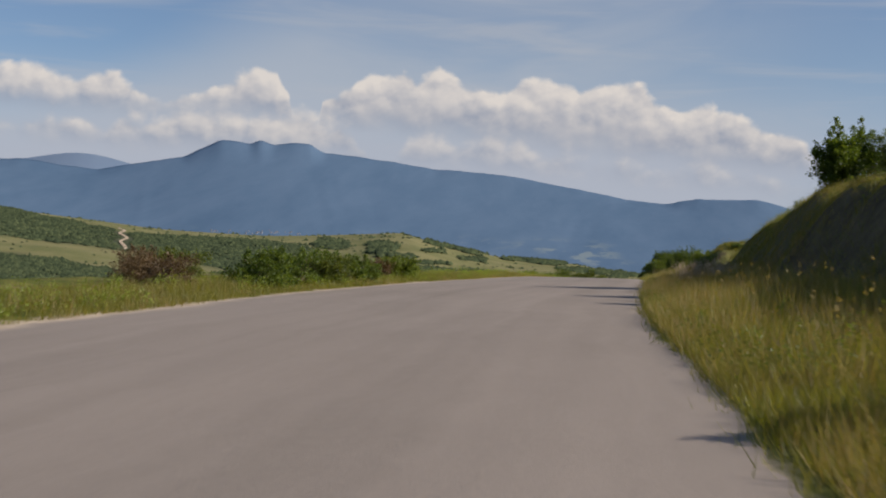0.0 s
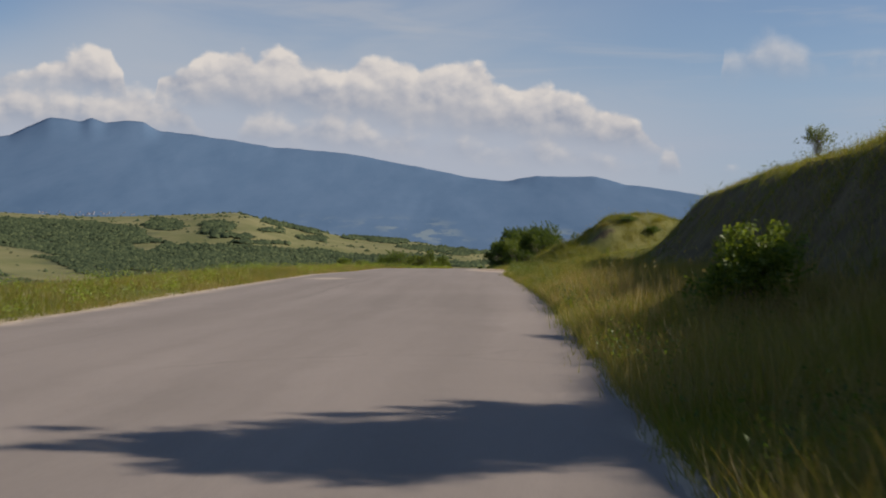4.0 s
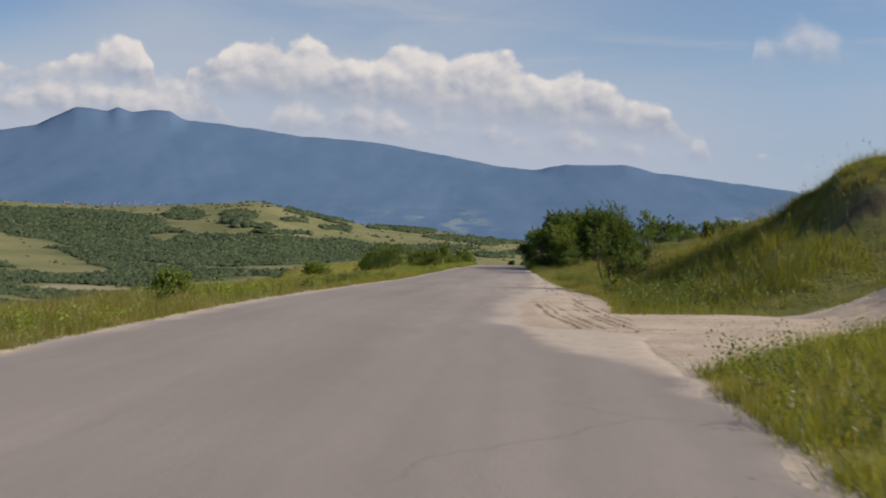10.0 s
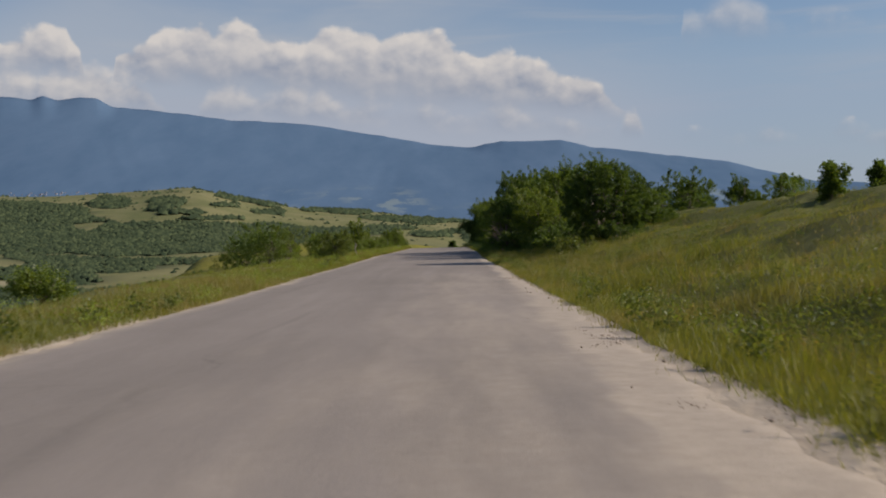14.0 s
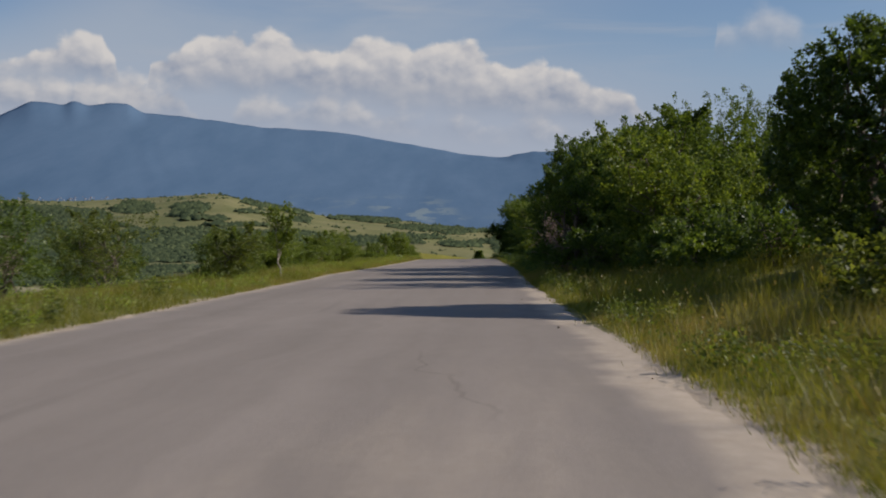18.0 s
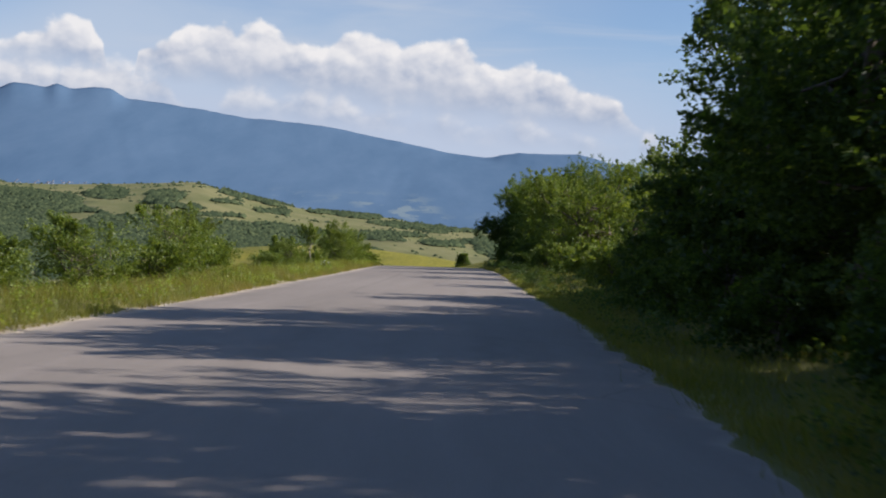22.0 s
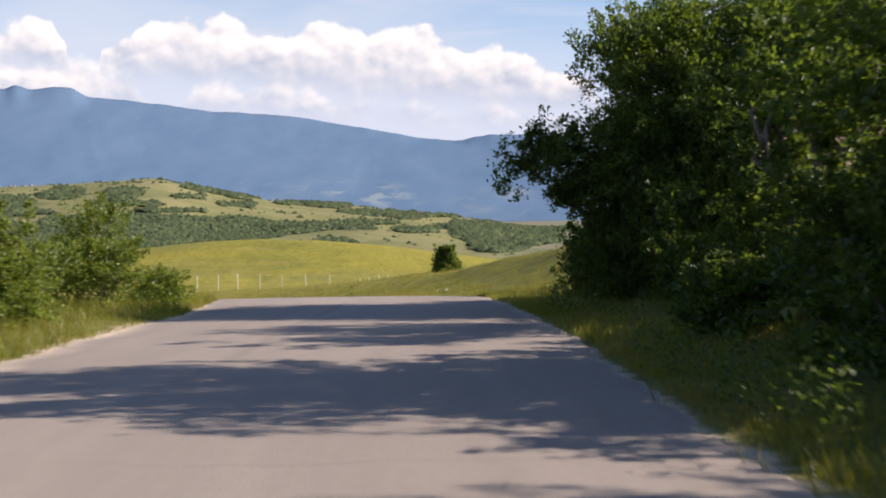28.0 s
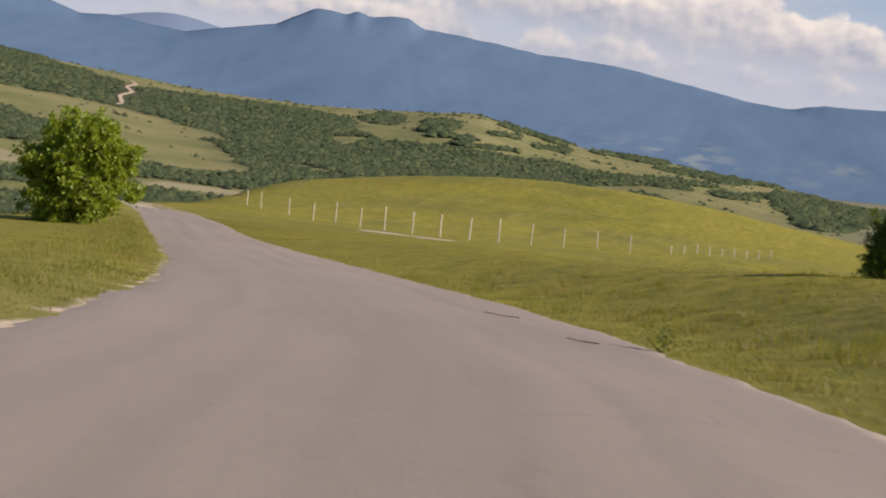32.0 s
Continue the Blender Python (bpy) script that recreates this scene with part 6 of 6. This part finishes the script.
def build_far_woods():
    """Trees of the valley and the hills, too many to count."""
    rng = np.random.default_rng(9)
    # an uneven dome, open below
    dome = np.array([(0.1, 0, 0.62)] + [(math.cos(v), math.sin(v), -0.35 + 0.35 * (i % 2)) for i, v in enumerate((0.0, 1.3, 2.5, 3.7, 5.0))], float)
    tri = np.array([(0, 1, 2), (0, 2, 3), (0, 3, 4), (0, 4, 5), (0, 5, 1)])
    n = 520000
    az, r = rng.uniform(-46, 12, n), np.sqrt(rng.uniform(330 ** 2, 2050 ** 2, n))
    x, y = VIEW[0] + r * np.sin(np.radians(az)), VIEW[1] + r * np.cos(np.radians(az))
    cover, lines, some = woods_cover(x, y)
    keep = rng.random(n) < np.clip(np.maximum.reduce([cover, lines, some]) * np.where(r < 1000, 1.0, 0.6), 0, 1)
    near_edge = (y < 560) & (np.abs(x - 0.5 * (edge_left(np.clip(y, -60, 430)) + edge_right(np.clip(y, -60, 430)))) < 90)
    keep &= ~near_edge
    path = spline_line(HILL_PATH, 60)
    close = np.where((x < -520) & (x > -680) & (y > 1230) & (y < 1480))[0]
    gap = np.hypot(x[close][:, None] - path[:, 0], y[close][:, None] - path[:, 1]).min(1)
    keep[close[gap < 9]] = False
    x, y, r = x[keep], y[keep], r[keep]
    z = ground_z(x, y)
    s = rng.uniform(0.7, 1.6, len(x)) ** 1.6 * 1.35 * (0.75 + 0.5 * smooth01(r, 300, 1300))
    s = s * (1 + 0.5 * (lines[keep] > cover[keep]))
    tall = rng.uniform(0.65, 1.15, len(x))
    turn = rng.uniform(0, 6.28, len(x))[:, None]
    v = dome[None] * (1 + rng.normal(0, 0.22, (len(x), len(dome), 1)))
    v[:, 0, :2] += rng.uniform(-0.45, 0.45, (len(x), 2))
    v = np.stack([v[..., 0] * np.cos(turn) - v[..., 1] * np.sin(turn), v[..., 0] * np.sin(turn) + v[..., 1] * np.cos(turn), v[..., 2]], -1)
    v = v * np.stack([s, s, s * tall], -1)[:, None] + np.stack([x, y, z + s * tall * 0.3], -1)[:, None]
    f = tri[None] + (np.arange(len(x)) * len(dome))[:, None, None]
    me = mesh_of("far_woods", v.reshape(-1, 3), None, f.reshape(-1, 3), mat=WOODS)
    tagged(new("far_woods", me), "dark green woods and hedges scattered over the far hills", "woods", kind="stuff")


build_far_woods()


def build_hill_path():
    """A pale dirt path climbing the wooded hill."""
    line = spline_line(HILL_PATH, 60)
    way = unit(np.gradient(line, axis=0))
    side = np.stack([way[:, 1], -way[:, 0]], -1)
    pts = []
    for off in (-1.9, 0.0, 1.9):
        p = line + side * off
        pts.append(np.stack([p[:, 0], p[:, 1], ground_z(p[:, 0], p[:, 1]) + 0.6], -1))
    v = np.stack(pts, 1).reshape(-1, 3)
    tagged(new("hill_path", mesh_of("hill_path", v, grid_faces(len(line), 3), mat=SAND, smooth=True)), "pale dirt path climbing the wooded hill", "path", kind="structure")


build_hill_path()


def blades(rng, x, y, z, height, width, lean=0.85):
    """Thin leaning blades."""
    n = len(x)
    a, b_ = rng.uniform(0, 2 * np.pi, n), rng.uniform(0, 2 * np.pi, n)
    side = np.stack([np.cos(a), np.sin(a), 0 * a], -1) * (width / 2)[:, None]
    way = np.stack([np.cos(b_), np.sin(b_), 0 * b_], -1) * (height * rng.uniform(0.05, lean, n))[:, None]
    p = np.stack([x, y, z], -1)
    up = np.array([0, 0, 1.0])
    t = p + way + up * height[:, None]
    v = np.stack([p - side, p + side, t], 1).reshape(-1, 3)
    return v, np.arange(n * 3).reshape(n, 3)


def build_grass():
    rng = np.random.default_rng(21)

    def sow(name, n, side, y0, y1, reach, tall, wide, mat, label, clump, skip=0.0, gather=1.7):
        n = int(1.7 * n)
        y = rng.uniform(y0, y1, n)
        d = reach * rng.random(n) ** gather + rng.normal(0.0, 0.05, n)
        x = edge_right(y) + d + 0.03 if side > 0 else edge_left(y) - d - 0.03
        w = value_noise(x / clump, y / clump, 61 + (side > 0), 3)
        keep = w > skip + rng.normal(0, 0.22, n)
        if side > 0:
            keep &= rng.random(n) > 0.6 * bank_face(x, y)
            keep &= ((d - 5.9) / 1.1) ** 2 + ((y - 105.3) / 0.8) ** 2 > 1
            keep &= ~((np.abs(y - track_mid(np.clip(d, 0, 30))) < track_half(np.clip(d, 0, 30)) + rng.normal(0, 0.2, n)) & (d < 6.2))
            keep &= ~((y > 99) & (y < 150) & (d < (0.22 + 0.3 * value_noise(y / 2.5, y * 0, 71, 3)) * (1 - smooth01(y, 118, 140))))
        x, y, d, w = x[keep], y[keep], d[keep], w[keep]
        drift = value_noise(x / 3.1, y / 3.1, 64, 2)
        h = tall * np.where(rng.random(len(x)) < 0.7, rng.uniform(0.25, 0.7, len(x)), rng.uniform(0.6, 1.1, len(x)))
        h = h * (0.70 + 0.30 * smooth01(d, 0.0, 0.7)) * (1 + 0.5 * w + 0.35 * drift) * (1 - 0.35 * smooth01(d, 2.2, 4.0))
        v, t = blades(rng, x, y, ground_z(x, y) - 0.02, h, 0.75 * wide * rng.uniform(0.6, 1.4, len(x)))
        tagged(new(name, mesh_of(name, v, None, t, mat=mat)), label, "grass", kind="stuff")

    right, left = "tall green and yellowing grass on the verge", "green grass on the outer verge"
    dry = "dry straw-coloured grass stems"
    sow("grass", 130000, 1, 2, 62, 6.5, 0.36, 0.012, GRASS, right, 1.1, -0.55)
    sow("dry_grass", 50000, 1, 2, 62, 6.0, 0.46, 0.009, STRAW, dry, 1.6, -0.35)
    sow("grass", 190000, 1, 50, 130, 13.0, 0.24, 0.012, GRASS, right, 1.0, -0.5)
    sow("grass", 60000, 1, 66, 122, 20.0, 0.30, 0.016, GRASS, right, 1.3, -0.4, 1.0)
    sow("dry_grass", 9000, 1, 50, 130, 7.0, 0.32, 0.008, STRAW, dry, 1.6, 0.1)
    sow("grass", 105000, 1, 120, 190, 8.0, 0.21, 0.012, GRASS, right, 1.0, -0.5)
    sow("dry_grass", 11000, 1, 115, 190, 8.0, 0.34, 0.008, STRAW, dry, 1.6, 0.0)
    sow("grass", 60000, 1, 190, 275, 3.4, 0.24, 0.013, GRASS, right, 0.8, -0.5)
    sow("grass", 60000, 1, 265, 345, 16.0, 0.13, 0.014, GRASS, right, 1.4, -0.5)
    sow("dry_grass", 14000, 1, 265, 345, 18.0, 0.15, 0.009, STRAW, dry, 1.6, -0.2)
    sow("grass", 80000, -1, 10, 100, 6.0, 0.25, 0.014, GRASS, left, 1.2, -0.5)
    sow("dry_grass", 36000, -1, 10, 150, 5.5, 0.34, 0.009, STRAW, dry, 2.0, 0.0)
    sow("grass", 80000, -1, 95, 190, 6.0, 0.23, 0.014, GRASS, left, 1.2, -0.5)
    sow("grass", 60000, -1, 185, 275, 4.5, 0.32, 0.014, GRASS, left, 1.0, -0.5)
    sow("grass", 50000, -1, 265, 330, 9.0, 0.13, 0.014, GRASS, left, 1.2, -0.5)
    # tussocks and bunches of straw, clump by clump
    def tussocks(name, n, y0, y1, d0, d1, tall, mat, label, per=46):
        cy = rng.uniform(y0, y1, n)
        cd = rng.uniform(d0, d1, n)
        on_track = (((cd - 5.9) / 1.2) ** 2 + ((cy - 105.3) / 0.9) ** 2 < 1) | (np.abs(cy - track_mid(cd)) < track_half(cd) + 0.4) & (cd < 6.2)
        cy, cd = cy[~on_track], cd[~on_track]
        size = rng.uniform(0.5, 1.25, len(cy))
        i = np.repeat(np.arange(len(cy)), per)
        x = edge_right(cy[i]) + cd[i] + rng.normal(0, 0.13, len(i)) * size[i]
        y = cy[i] + rng.normal(0, 0.13, len(i)) * size[i]
        h = tall * size[i] * rng.uniform(0.5, 1.15, len(i)) * (1 - 0.5 * smooth01(cd[i], 3.5, 5.5))
        v, t = blades(rng, x, y, ground_z(x, y) - 0.02, h, rng.uniform(0.006, 0.013, len(i)))
        tagged(new(name, mesh_of(name, v, None, t, mat=mat)), label, "grass", kind="stuff")

    # flowering stems that stand over the verge grass
    def seed_heads(n, y0, y1, d0, d1, tall):
        y, d = rng.uniform(y0, y1, n), rng.uniform(d0, d1, n)
        x = edge_right(y) + d
        keep = value_noise(x / 1.4, y / 1.4, 67, 2) > -0.1
        x, y = x[keep], y[keep]
        h = tall * rng.uniform(0.6, 1.15, len(x))
        v, t = blades(rng, x, y, ground_z(x, y) - 0.02, h, np.full(len(x), 0.006), 0.3)
        tip = v[t[:, 2]]
        hv, hf = leaf_cloud(rng, tip - np.array([0, 0, 0.05]), np.repeat(np.array([[0, 0, 1.0]]), len(tip), 0), np.full(len(tip), 5), 0.03, 0.006, np.full(len(tip), 0.07))
        v2, t2 = np.concatenate([v, hv]), np.concatenate([t, hf + len(v)])
        tagged(new("seed_heads", mesh_of("seed_heads", v2, None, t2, mat=STRAW)), "tall grass stems with ripe seed heads", "grass", kind="stuff")

    seed_heads(330, 6, 60, 0.5, 3.4, 0.62)
    seed_heads(700, 112, 190, 0.3, 6.0, 0.45)
    seed_heads(500, 100, 120, 3.5, 9.0, 0.6)
    tussocks("tussocks", 1300, 52, 172, 0.8, 15.0, 0.38, GRASS, "ragged green tussocks on the bank and pasture")
    tussocks("tussocks", 520, 102.5, 112, 2.2, 11.0, 0.55, GRASS, "tall rank grass on the mound", 60)
    tussocks("tussocks", 420, 4, 54, 2.0, 7.5, 0.42, GRASS, "ragged green tussocks on the cut bank")
    tussocks("edge_tufts", 520, 4, 88, 0.03, 0.30, 0.18, GRASS, "short grass tufts hanging over the asphalt edge", 34)
    tussocks("edge_tufts", 560, 112, 262, 0.06, 0.34, 0.17, GRASS, "short grass tufts along the road shoulder", 34)
    tussocks("tussocks", 620, 136, 192, 0.35, 5.0, 0.46, GRASS, "tall rank tussocks along the pasture edge", 60)
    tussocks("straw_tufts", 190, 8, 56, 0.3, 3.6, 0.48, STRAW, "bunches of pale dry grass on the cut bank", 60)
    tussocks("straw_tufts", 150, 104, 190, 0.5, 7.0, 0.36, STRAW, "bunches of pale dry grass beside the road", 40)
    tussocks("tussocks", 620, 268, 306, 0.5, 16.0, 0.26, GRASS, "ragged green tussocks in the meadow by the bend")
    tussocks("straw_tufts", 60, 262, 320, 0.6, 12.0, 0.24, STRAW, "bunches of pale dry grass in the meadow", 40)


def build_herbs():
    """Low leafy herbs among the grass, too many to count."""
    rng = np.random.default_rng(77)

    def sow(n, side, y0, y1, reach, mat, label, size=0.04, high=0.22):
        y = rng.uniform(y0, y1, n)
        d = 0.1 + reach * rng.random(n) ** 1.5
        x = edge_right(y) + d if side > 0 else edge_left(y) - d
        keep = value_noise(x / 1.7, y / 1.7, 81, 3) > 0.0
        if side > 0:
            keep &= ~((np.abs(y - track_mid(d)) < track_half(d) + 0.3) & (d < 6.2))
            keep &= ~((y > 99) & (y < 150) & (d < 0.6))
        x, y = x[keep], y[keep]
        c = np.stack([x, y, ground_z(x, y) + rng.uniform(0.02, high, len(x))], -1)
        way = unit(np.stack([rng.normal(0, 0.5, len(x)), rng.normal(0, 0.5, len(x)), np.ones(len(x))], -1))
        v, f = leaf_cloud(rng, c, way, np.full(len(x), 24), size * 0.95, 0.085, np.full(len(x), 0.12))
        tagged(new("herbs", mesh_of("herbs", v, None, f, mat=mat)), label, "weeds", kind="stuff")

    sow(1500, 1, 4, 62, 5.5, LEAF_GREEN, "low green herbs on the cut bank", 0.028, 0.16)
    sow(4200, 1, 50, 172, 9.0, LEAF_OLIVE, "low olive herbs in the roadside grass", 0.030, 0.18)
    sow(1300, 1, 60, 190, 6.0, LEAF_GREEN, "green leafy herbs in the roadside grass", 0.034, 0.22)
    sow(1000, 1, 101, 108, 6.0, LEAF_OLIVE, "rank olive weeds at the foot of the mound", 0.036, 0.34)
    sow(2900, 1, 122, 176, 8.0, LEAF_OLIVE, "olive leafy herbs in the pasture grass", 0.031, 0.24)
    sow(1800, 1, 186, 262, 2.0, LEAF_DARK, "low dark herbs under the roadside trees", 0.040, 0.34)
    sow(1200, 1, 268, 312, 13.0, LEAF_OLIVE, "low herbs in the meadow by the bend", 0.026, 0.10)
    sow(4200, -1, 10, 262, 3.2, LEAF_BRIGHT, "leafy herbs on the outer verge", 0.034, 0.17)


build_grass()
build_herbs()
